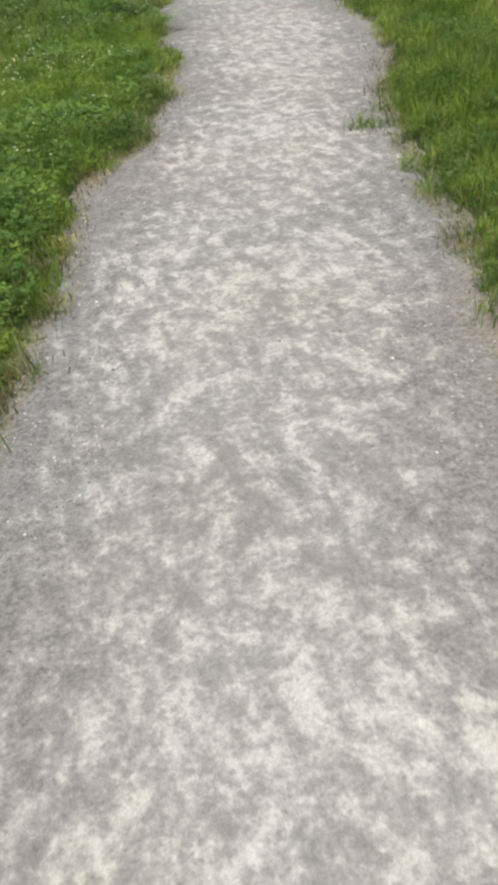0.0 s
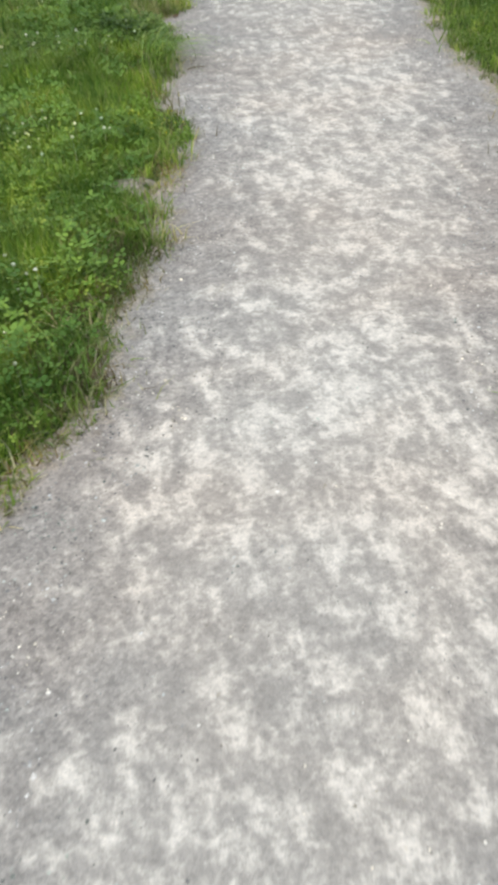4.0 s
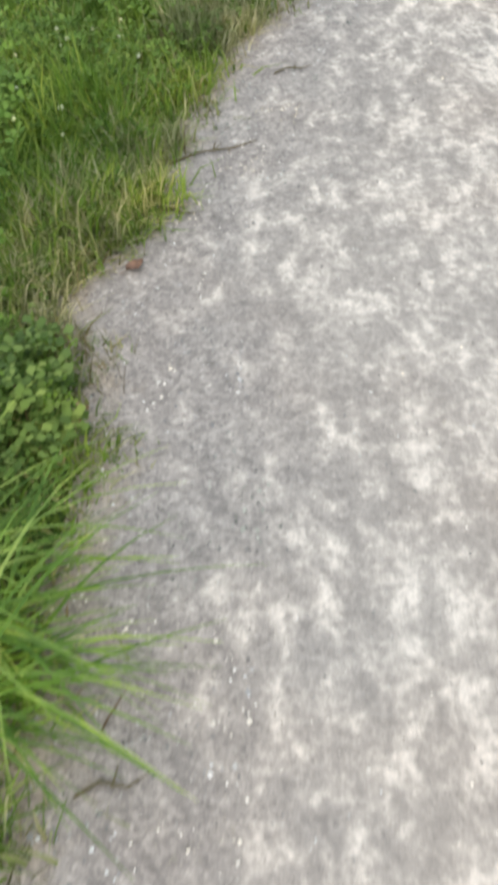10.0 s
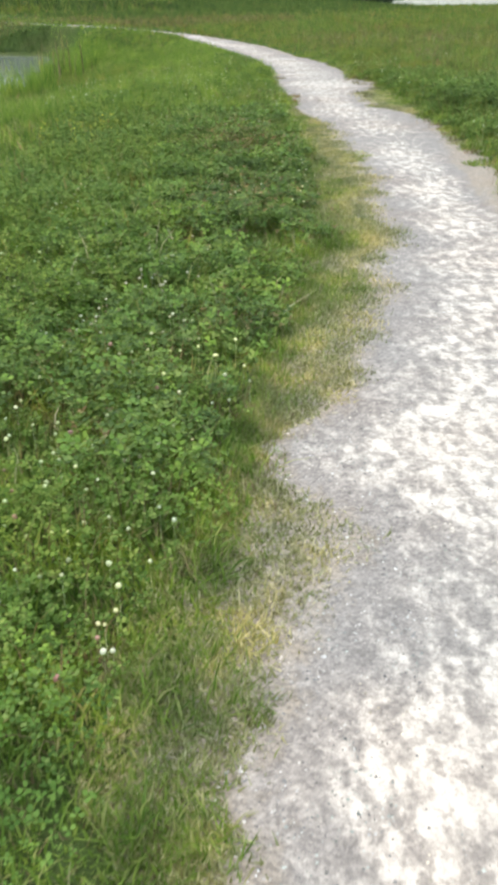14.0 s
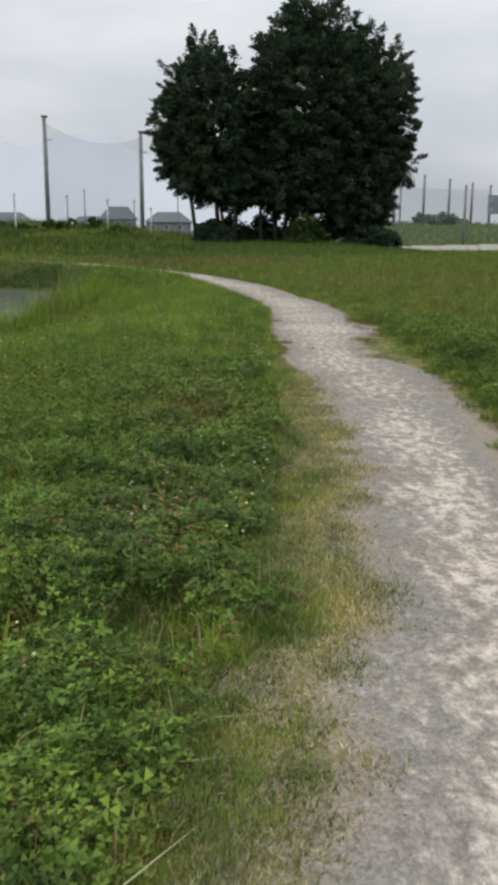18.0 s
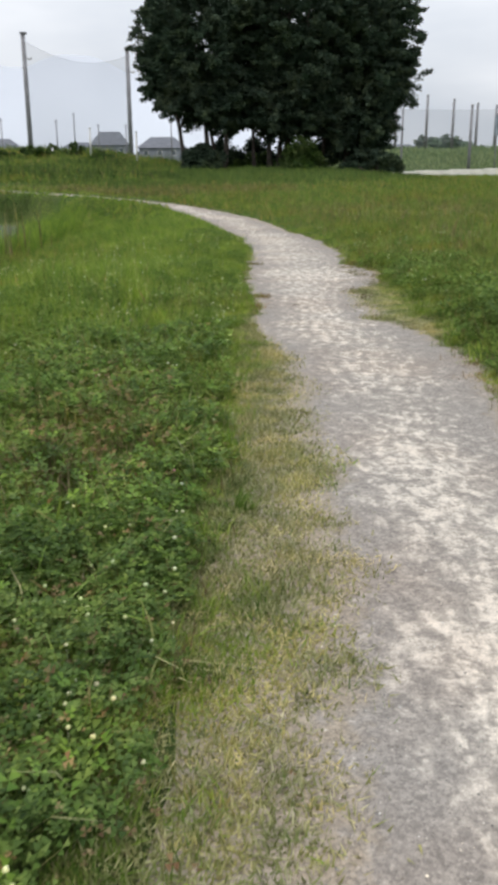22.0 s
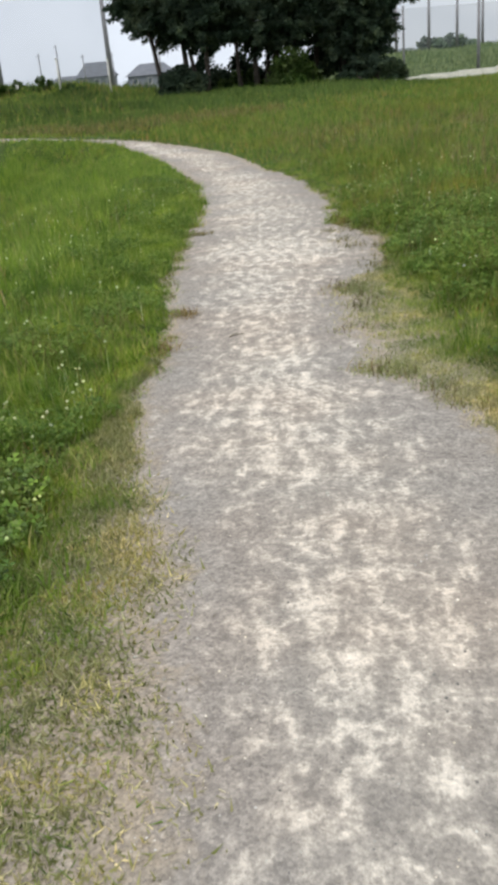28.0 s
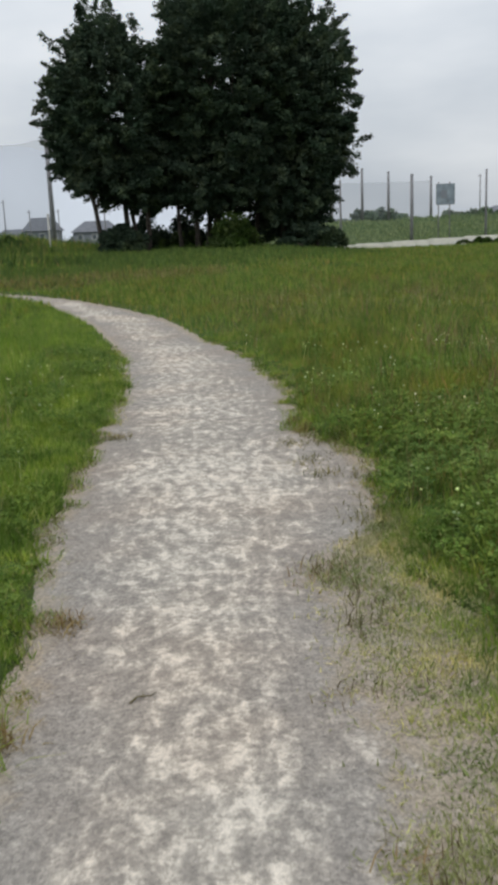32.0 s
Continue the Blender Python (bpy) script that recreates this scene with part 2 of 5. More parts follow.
GRAVEL = gravel_material()
SOIL = soil_material()
WATER = water_material()
NETTING = net_material()
GRASS = leaf_material("meadow_grass", [(0.0, (0.09, 0.165, 0.025)), (0.45, (0.19, 0.30, 0.048)), (0.8, (0.315, 0.415, 0.088)), (1.0, (0.46, 0.42, 0.19))], 0.40, 0.6, 1.5, (0.70, 0.78, 0.56))
BRIGHT = leaf_material("tall_bright_grass", [(0.0, (0.10, 0.185, 0.026)), (0.5, (0.20, 0.325, 0.048)), (0.9, (0.33, 0.43, 0.10)), (1.0, (0.40, 0.37, 0.16))], 0.40, 0.5, 0.55, (0.70, 0.77, 0.60))
OLIVE = leaf_material("olive_grass", [(0.0, (0.075, 0.15, 0.025)), (0.5, (0.145, 0.25, 0.045)), (0.80, (0.23, 0.31, 0.075)), (0.93, (0.30, 0.25, 0.10)), (1.0, (0.37, 0.25, 0.13))], 0.35, 0.6, 0.7, (1.06, 0.86, 0.68))
STRAW = leaf_material("dry_trodden_grass", [(0.0, (0.20, 0.225, 0.085)), (0.45, (0.365, 0.345, 0.17)), (0.8, (0.52, 0.47, 0.275)), (1.0, (0.63, 0.565, 0.38))], 0.25, 0.7, 1.2, (0.80, 0.90, 0.70), 3.5)
CLOVER = leaf_material("clover_leaf", [(0.0, (0.066, 0.122, 0.03)), (0.6, (0.122, 0.205, 0.05)), (1.0, (0.235, 0.315, 0.095))], 0.30, 0.82, 0.9, (0.95, 0.92, 0.7), 4.5, 0.7)
DULL = leaf_material("dull_matted_grass", [(0.0, (0.11, 0.105, 0.045)), (0.5, (0.20, 0.185, 0.075)), (1.0, (0.34, 0.29, 0.15))], 0.2, 0.8, 1.5, (0.8, 0.85, 0.7))
THATCH = leaf_material("olive_thatch", [(0.0, (0.17, 0.18, 0.07)), (0.6, (0.27, 0.26, 0.115)), (1.0, (0.38, 0.34, 0.18))], 0.2, 0.8, 1.5, (0.85, 0.92, 0.75))
WITHERED = leaf_material("withered_red_leaf", [(0.0, (0.15, 0.085, 0.05)), (0.5, (0.24, 0.155, 0.085)), (1.0, (0.34, 0.26, 0.14))], 0.25, 0.8, 3.0, (0.8, 0.9, 0.8))
DARKLEAF = leaf_material("dark_weed_leaf", [(0.0, (0.055, 0.098, 0.024)), (0.6, (0.10, 0.165, 0.038)), (1.0, (0.18, 0.25, 0.07))], 0.25, 0.7, 1.2, (0.85, 0.92, 0.8))
TUFT = leaf_material("fresh_tuft_grass", [(0.0, (0.09, 0.17, 0.028)), (0.5, (0.175, 0.295, 0.05)), (1.0, (0.34, 0.43, 0.12))], 0.40, 0.5, 2.0, (0.8, 0.9, 0.7), 9.0)
FLOWER = leaf_material("white_clover_flower", [(0.0, (0.60, 0.57, 0.38)), (0.6, (0.74, 0.70, 0.50)), (1.0, (0.82, 0.80, 0.66))], 0.25, 0.7)
PINK = leaf_material("pink_clover_flower", [(0.0, (0.36, 0.17, 0.18)), (1.0, (0.46, 0.27, 0.26))], 0.25, 0.7)
SEED = leaf_material("brown_seed_stalk", [(0.0, (0.13, 0.09, 0.055)), (1.0, (0.31, 0.24, 0.14))], 0.2, 0.8)
FOLIAGE = leaf_material("dark_evergreen_foliage", [(0.0, (0.040, 0.060, 0.045)), (0.6, (0.054, 0.080, 0.057)), (1.0, (0.076, 0.106, 0.068))], 0.12, 0.85, 0.3, (0.8, 0.9, 0.8), 0.9)
SHRUB = leaf_material("shrub_foliage", [(0.0, (0.038, 0.068, 0.018)), (1.0, (0.078, 0.122, 0.034))], 0.3, 0.55, 0.6)
# leaf green paled and greyed to carry the haze of distance
FARWOOD = leaf_material("haze_tinted_far_woods", [(0.0, (0.13, 0.16, 0.15)), (1.0, (0.20, 0.24, 0.21))], 0.2, 0.9, 0.05)
BARK = plain_material("grey_brown_bark", (0.075, 0.06, 0.05), 0.9, 0.0, 5.0, 0.4, 0.8)
STEEL = plain_material("weathered_steel", (0.20, 0.20, 0.21), 0.6, 0.3, 2.0, 0.25, 0.1)
WHITEPOST = plain_material("weathered_white_paint", (0.62, 0.62, 0.58), 0.7, 0.0, 4.0, 0.2, 0.1)
CONCRETE = plain_material("pale_concrete", (0.76, 0.74, 0.67), 0.9, 0.0, 1.5, 0.15, 0.3)
# blue-grey of far haze is part of this plaster colour
PLASTER = plain_material("haze_tinted_grey_plaster", (0.21, 0.23, 0.26), 0.9, 0.0, 0.5, 0.12, 0.0)
ROOFING = plain_material("grey_roof_tile", (0.13, 0.14, 0.16), 0.8, 0.0, 1.0, 0.2, 0.2)
GLASS = plain_material("dark_window_glass", (0.10, 0.12, 0.14), 0.15, 0.0, 1.0, 0.1, 0.0)
BOARD = plain_material("faded_blue_grey_board", (0.22, 0.27, 0.31), 0.7, 0.0, 2.0, 0.35, 0.0)
# air haze is painted into this pale blue-grey
HILL = plain_material("haze_tinted_mountain", (0.55, 0.59, 0.64), 1.0, 0.0, 0.002, 0.06, 0.0)
WEED = leaf_material("weed_leaf", [(0.0, (0.10, 0.20, 0.03)), (1.0, (0.20, 0.32, 0.06))], 0.3, 0.6, 6.0, (0.85, 0.9, 0.7))
DIRT = plain_material("bare_tan_earth", (0.25, 0.215, 0.165), 0.95, 0.0, 38.0, 0.45, 0.8)
YELLOWISH = leaf_material("yellow_green_mat_leaf", [(0.0, (0.10, 0.19, 0.03)), (0.6, (0.18, 0.29, 0.045)), (1.0, (0.34, 0.40, 0.08))], 0.35, 0.5, 3.0, (0.8, 0.9, 0.7))
YELLOW = leaf_material("yellow_petal", [(0.0, (0.62, 0.52, 0.05)), (1.0, (0.75, 0.68, 0.12))], 0.2, 0.6)
# paler, greyer grass colour with distance haze mixed in
HAZE_GRASS = leaf_material("haze_tinted_far_grass", [(0.0, (0.15, 0.20, 0.11)), (0.6, (0.20, 0.26, 0.14)), (1.0, (0.27, 0.32, 0.19))], 0.3, 0.8, 0.1, (0.85, 0.92, 0.9))
DEAD = plain_material("dead_leaf_brown", (0.19, 0.105, 0.065), 0.8, 0.0, 60.0, 0.4, 0.3)

# ---- plan of the path and the ground ----
LEFT_Y = [-18, -12, -9.36, -8.7, -7.5, -7.1, -6.8, -6.3, -5.84, -5.36, -4.85, -4.4, -3.9, -3.3, -2.95, -2.6, -2.42, -2.28, -2.18, -1.75, -1.3, -0.8, -0.2, 0.3, 0.6, 0.85, 1.0, 1.2, 1.5, 1.75, 2.3, 2.85, 3.5, 4.2, 4.7, 6.3, 8.5, 9.8, 10.5, 11.1, 11.8, 13.1, 14.4, 15.4, 17.4, 19, 21.6, 24, 27]
LEFT_X = [-5.3, -3.6, -2.88, -2.65, -2.48, -2.21, -1.98, -1.9, -1.67, -1.68, -1.40, -1.5, -1.36, -1.22, -1.19, -1.30, -1.28, -1.14, -1.04, -0.93, -0.76, -0.42, -0.24, -0.02, 0.06, -0.05, -0.16, -0.14, 0.04, 0.20, 0.33, 0.56, 0.56, 0.88, 0.84, 1.04, 1.07, 1.05, 0.96, 0.86, 0.80, 0.9, 0.76, 0.75, 0.85, 0.88, 0.68, 0.35, -0.15]
RIGHT_Y = [-18, -12, -9.2, -8.46, -7.84, -7.17, -5.9, -4.96, -3.6, -1.5, 1.0, 4.7, 6.4, 7.3, 8.3, 9.8, 11.0, 11.7, 12.6, 13.6, 14.2, 15.2, 15.8, 16.5, 17.1, 18.5, 20.4, 22.3, 24, 28]
RIGHT_X = [-3.7, -2.0, -1.2, -0.97, -0.83, -0.64, -0.15, 0.11, 0.36, 0.75, 1.25, 1.9, 2.27, 2.31, 2.3, 2.43, 2.30, 2.05, 1.98, 2.07, 2.42, 2.6, 2.55, 2.28, 2.36, 2.45, 2.35, 2.06, 1.62, 0.9]
LUSH_Y = [-20, -1.2, -0.8, -0.2, 0.3, 0.6, 0.85, 1.0, 1.2, 1.5, 1.9, 2.5, 5.0, 6.6, 7.6, 8.7, 9.3, 9.8, 10.6, 11.2, 12.0, 13.0, 60]
LUSH_W = [0.02, 0.03, 0.10, 0.26, 0.36, 0.38, 0.20, 0.07, 0.08, 0.22, 0.36, 0.38, 0.46, 0.48, 0.45, 0.49, 0.47, 0.42, 0.30, 0.12, 0.08, 0.03, 0.02]
DRY_Y = [-20, 10.6, 11.5, 12.5, 13.7, 14.4, 60]
DRY_W = [0.03, 0.05, 0.40, 0.58, 0.46, 0.06, 0.03]
FAR_LINE = np.array([(1.42, 21.0), (1.06, 23.5), (0.55, 26.2), (-0.28, 28.6), (-1.30, 30.9), (-2.8, 33.2), (-5.05, 35.75), (-9.0, 39.0), (-16.0, 43.0), (-28.0, 48.0), (-60.0, 58.0)])
POND = (-15.4, 25.0, 10.2, 11.4)
rng = np.random.default_rng(7)


def wave(x, y, scale, seed):
    """Smooth value noise in -1..1 on arrays."""
    x, y = np.asarray(x, float) / scale, np.asarray(y, float) / scale
    i, j = np.floor(x).astype(int), np.floor(y).astype(int)
    u, v = x - i, y - j
    u, v = u * u * (3 - 2 * u), v * v * (3 - 2 * v)

    def corner(a, b):
        h = np.sin(a * 127.1 + b * 311.7 + seed * 74.7) * 43758.5453
        return (h - np.floor(h)) * 2 - 1

    return (corner(i, j) * (1 - u) + corner(i + 1, j) * u) * (1 - v) + (corner(i, j + 1) * (1 - u) + corner(i + 1, j + 1) * u) * v


def left_edge(y):
    return np.interp(y, LEFT_Y, LEFT_X) + 0.04 * wave(y, 0 * y, 0.33, 3) + 0.03 * wave(y, 0 * y, 0.12, 5)


def right_edge(y):
    return np.interp(y, RIGHT_Y, RIGHT_X) + 0.05 * wave(y, 0 * y, 0.31, 13) + 0.035 * wave(y, 0 * y, 0.13, 15)


def far_distance(x, y):
    best = np.full(np.shape(x), 1e9)
    for (ax, ay), (bx, by) in zip(FAR_LINE[:-1], FAR_LINE[1:]):
        dx, dy = bx - ax, by - ay
        t = np.clip(((x - ax) * dx + (y - ay) * dy) / (dx * dx + dy * dy), 0, 1)
        best = np.minimum(best, np.hypot(x - ax - t * dx, y - ay - t * dy))
    return best - 0.64 + 0.34 * ease(25, 34, y)


def off_path(x, y):
    """Distance outside the path's edge; below zero on the path."""
    x, y = np.asarray(x, float), np.asarray(y, float)
    near = np.maximum(left_edge(y) - x, x - right_edge(y))
    return np.where(y < 23.5, near, far_distance(x, y))


def ease(a, b, v):
    t = np.clip((v - a) / (b - a), 0, 1)
    return t * t * (3 - 2 * t)


def pond_ring(x, y):
    cx, cy, rx, ry = POND
    return (((x - cx) / rx) ** 4 + ((y - cy) / ry) ** 4) ** 0.25 + 0.03 * wave(x, y, 2.5, 9)


def bank_rise(x, y):
    """The low embankment behind the pond, 0 to 1."""
    return (0.45 * ease(45.0, 54.0, y) + 0.55 * ease(55.0, 68.0, y)) * (1 - ease(71.0, 78.0, y)) * (1 - ease(-10.0, -1.5, x))


def lie(x, y):
    """Height of the land without the path's own kerb of turf."""
    x, y = np.asarray(x, float), np.asarray(y, float)
    field = ease(5.0, 15.0, x) * ease(30, 50, y)
    rise = 0.031 * np.clip(np.minimum(y, 60) - 23.0, 0, None) * (1 - 0.62 * field)
    ring = pond_ring(x, y)
    bank = 1 - ease(26, 30, y) * (1 - ease(0.45, 1.4, far_distance(x, y)))
    dip = 0.45 * (1 - ease(0.9, 1.06, ring)) + 0.56 * (1 - ease(1.06, 1.52, ring)) * (1 - 0.5 * ease(29, 33, y)) + 0.35 * (1 - ease(1.04, 1.10, ring)) * ease(29, 33, y)
    z = rise - bank * (dip + 0.5 * rise * (1 - ease(1.0, 2.0, ring)))
    z = z + 1.05 * bank_rise(x, y)
    z = z + 2.9 * ease(92, 136, y) * ease(4, 12, x)
    return z * (1 - 0.5 * ease(300, 900, np.hypot(x, y)))


def fringe(x, y):
    """Width of trodden dry turf beside the path at y, by side."""
    return np.where(is_left(x, y), np.interp(y, LUSH_Y, LUSH_W), np.interp(y, DRY_Y, DRY_W))


def is_left(x, y):
    bend = np.interp(x, FAR_LINE[::-1, 0], FAR_LINE[::-1, 1])
    return np.where(y < 23.5, x < (left_edge(y) + right_edge(y)) / 2, (y < bend) & (x < 1.2))


def land(x, y):
    d = off_path(x, y) - 0.9 * fringe(x, y) * (1 + 0.3 * wave(x, y, 0.37, 23))
    kerb = -0.05 + 0.075 * ease(-0.07, 0.07, d + 0.03 * wave(x, y, 0.16, 21))
    far = ease(20.0, 26.0, y)
    return lie(x, y) + kerb * (1 - 0.35 * far) + 0.012 * wave(x, y, 0.4, 31) * ease(0, 0.3, d) + 0.035 * wave(x, y, 2.3, 33) * ease(0.2, 1.2, d)


def path_top(x, y):
    return lie(x, y) + 0.006 * wave(x, y, 0.5, 41) + 0.003 * wave(x, y, 0.12, 43)


def surface(x, y):
    """Top of whatever lies uppermost, turf or gravel."""
    z = land(x, y)
    return np.where(off_path(x, y) < 0.14 + 1.25 * fringe(x, y), np.maximum(z, path_top(x, y)), z)


def sheet(name, xs, ys, height, mat):
    gx, gy = np.meshgrid(xs, ys)
    co = np.stack([gx, gy, height(gx, gy)], -1).reshape(-1, 3)
    nx, ny = len(xs), len(ys)
    i = (np.arange(ny - 1)[:, None] * nx + np.arange(nx - 1)[None]).ravel()
    return raw_mesh(name, co, np.stack([i, i + 1, i + nx + 1, i + nx], -1), mat, smooth=True)


def raw_mesh(name, co, quads, mat, tris=None, smooth=False):
    """One object from arrays of places, four-cornered and three-cornered faces."""
    me = bpy.data.meshes.new(name)
    quads = np.zeros((0, 4), int) if quads is None else quads
    tris = np.zeros((0, 3), int) if tris is None else tris
    loops = np.concatenate([quads.ravel(), tris.ravel()])
    starts = np.concatenate([np.arange(len(quads)) * 4, len(quads) * 4 + np.arange(len(tris)) * 3])
    me.vertices.add(len(co))
    me.vertices.foreach_set("co", np.asarray(co, np.float32).ravel())
    me.loops.add(len(loops))
    me.loops.foreach_set("vertex_index", loops.astype(np.int32))
    me.polygons.add(len(starts))
    me.polygons.foreach_set("loop_start", starts.astype(np.int32))
    if smooth:
        me.polygons.foreach_set("use_smooth", np.ones(len(starts), bool))
    me.materials.append(mat)
    me.update(calc_edges=True)
    return new(name, me)


def spread(a, b, step):
    return np.linspace(a, b, int(round((b - a) / step)) + 1)


far_x = np.array([8, 16, 30, 60, 120, 250, 600, 1300, 2800])
GX = np.concatenate([-far_x[::-1] - 12, spread(-20, -12, 0.5)[:-1], spread(-12, -4.5, 0.2)[:-1], spread(-4.5, 4.0, 0.07), spread(4.0, 26, 0.6)[1:], far_x + 26])
GY = np.concatenate([-far_x[::-1] - 16, spread(-18, -11, 0.4)[:-1], spread(-11, 24.5, 0.11), spread(24.5, 40, 0.2)[1:], spread(40, 80, 0.8)[1:], far_x + 80])
ground = tagged(sheet("ground", GX, GY, land, SOIL), "green and brown grassy ground around a pond", "ground", kind="structure")

# the gravel path: near part between its two edges, then a ribbon round the bend
stations = spread(-18, 23.4, 0.12)
across = np.linspace(0, 1, 22)
near_l, near_r = np.interp(stations, LEFT_Y, LEFT_X) - 0.16 - 1.3 * np.interp(stations, LUSH_Y, LUSH_W), np.interp(stations, RIGHT_Y, RIGHT_X) + 0.16 + 1.3 * np.interp(stations, DRY_Y, DRY_W)
px = near_l[:, None] * (1 - across) + near_r[:, None] * across
py = stations[:, None] + 0 * px
seg = np.hypot(*np.diff(FAR_LINE, axis=0).T)
run = np.concatenate([[0], np.cumsum(seg)])
line_s = spread(2.6, run[-1], 0.35)
line = np.stack([np.interp(line_s, run, FAR_LINE[:, k]) for k in (0, 1)], -1)
for _ in range(6):
    line[1:-1] = (line[:-2] + 2 * line[1:-1] + line[2:]) / 4
way = np.gradient(line, axis=0)
way /= np.hypot(way[:, 0], way[:, 1])[:, None]
side = np.stack([way[:, 1], -way[:, 0]], -1)
wide = (across - 0.5) * 1.7
narrow = 1 - 0.48 * ease(25, 34, line[:, None, 1])
fx = line[:, None, 0] + side[:, None, 0] * wide * narrow
fy = line[:, None, 1] + side[:, None, 1] * wide * narrow
px, py = np.concatenate([px, fx]), np.concatenate([py, fy])
rows_n, cols_n = px.shape
quad = (np.arange(rows_n - 1)[:, None] * cols_n + np.arange(cols_n - 1)[None]).ravel()
path = raw_mesh("path", np.stack([px, py, path_top(px, py)], -1).reshape(-1, 3), np.stack([quad, quad + 1, quad + cols_n + 1, quad + cols_n], -1), GRAVEL, smooth=True)
worn = path.data.attributes.new("across", "FLOAT", "POINT")
worn.data.foreach_set("value", np.clip(-off_path(px, py) / 0.75 - 0.45 * np.exp(-((px - 2.05) / 0.38) ** 2 - ((py - 6.3) / 1.7) ** 2), 0, 1).astype(np.float32).ravel())
# how much pale dust lies on it, and how evenly it is trodden
for layer, amount in (("fines", ease(-1.5, 1.0, py) * (1 - ease(5.5, 9.0, py)) * 0.7), ("evenness", 0.24 - 0.20 * ease(-3.5, 0.5, py))):
    worn = path.data.attributes.new(layer, "FLOAT", "POINT")
    worn.data.foreach_set("value", amount.astype(np.float32).ravel())
tagged(path, "pale grey compacted gravel footpath winding through grass", "path", kind="structure")

ang = np.linspace(0, 2 * np.pi, 49)[:-1]
square = np.stack([np.sign(np.cos(ang)) * np.abs(np.cos(ang)) ** 0.5, np.sign(np.sin(ang)) * np.abs(np.sin(ang)) ** 0.5], -1) * 1.05
pond_co = np.concatenate([[[POND[0], POND[1], -0.42]], np.stack([POND[0] + POND[2] * square[:, 0], POND[1] + POND[3] * square[:, 1], 0 * ang - 0.58], -1)])
k = np.arange(48)
pond = raw_mesh("water", pond_co, None, WATER, np.stack([0 * k, k + 1, (k + 1) % 48 + 1], -1))
tagged(pond, "still pond water reflecting the grey sky", "water", kind="structure")


def bare_earth(cx, cy, rx, ry):
    """A worn spot of tan earth in the turf, lying just proud of the ground."""
    u = np.linspace(-1.15, 1.15, 23)
    gx, gy = np.meshgrid(cx + u * rx, cy + u * ry)
    inside = np.hypot((gx - cx) / rx, (gy - cy) / ry) + 0.22 * wave(gx, gy, 0.12, 47)
    co = np.stack([gx, gy, land(gx, gy) + 0.005 - 0.04 * np.clip(inside - 0.85, 0, 1)], -1).reshape(-1, 3)
    i = (np.arange(22)[:, None] * 23 + np.arange(22)[None]).ravel()
    ob = raw_mesh("bare_earth", co, np.stack([i, i + 1, i + 24, i + 23], -1), DIRT, smooth=True)
    return tagged(ob, "bare tan earth worn through the turf", "ground", kind="structure")


bare_earth(-1.72, -5.36, 0.13, 0.08)
bare_earth(-1.42, -3.76, 0.12, 0.06)

# ---- grass, clover, stones: what nobody could count ----
def scatter(n, x0, x1, y0, y1, keep):
    x, y = rng.uniform(x0, x1, n), rng.uniform(y0, y1, n)
    ok = keep(x, y)
    return x[ok], y[ok]


def beside(n, left, y0, y1, d0, d1, keep=None):
    """Random places between d0 and d1 metres outside one edge of the path."""
    y, d = rng.uniform(y0, y1, n), rng.uniform(d0, d1, n)
    x = left_edge(y) - d if left else right_edge(y) + d
    ok = lush(x, y) & ~bare(x, y)
    if keep:
        ok &= keep(x, y)
    return x[ok], y[ok]


def hummock(x, y, cell, seed):
    """Rounded heads of growth, one to a cell of an uneven grid: 0 in the gaps, up to 1 on the crowns."""
    i, j = np.floor(x / cell), np.floor(y / cell)
    best = np.zeros(np.shape(x))
    for a in (-1, 0, 1):
        for b in (-1, 0, 1):
            u, v = i + a, j + b
            k = np.sin(u * 127.1 + v * 311.7 + seed) * 43758.5453
            r1, r2, r3 = k - np.floor(k), k * 7.31 - np.floor(k * 7.31), k * 3.77 - np.floor(k * 3.77)
            d = np.hypot(x - (u + 0.15 + 0.7 * r1) * cell, y - (v + 0.15 + 0.7 * r2) * cell) / (cell * (0.55 + 0.4 * r3))
            best = np.maximum(best, (0.4 + 0.6 * r2) * (1 - d * d))
    return best


def canopy(x, y):
    """How high the growth stands against its usual height, lower beside trodden turf."""
    edge = 0.55 + 0.45 * ease(0.0, 0.3, off_path(x, y) - fringe(x, y))
    return (0.32 + 0.60 * hummock(x, y, 0.46, 1.7) + 0.55 * hummock(x, y, 0.17, 5.3)) * edge


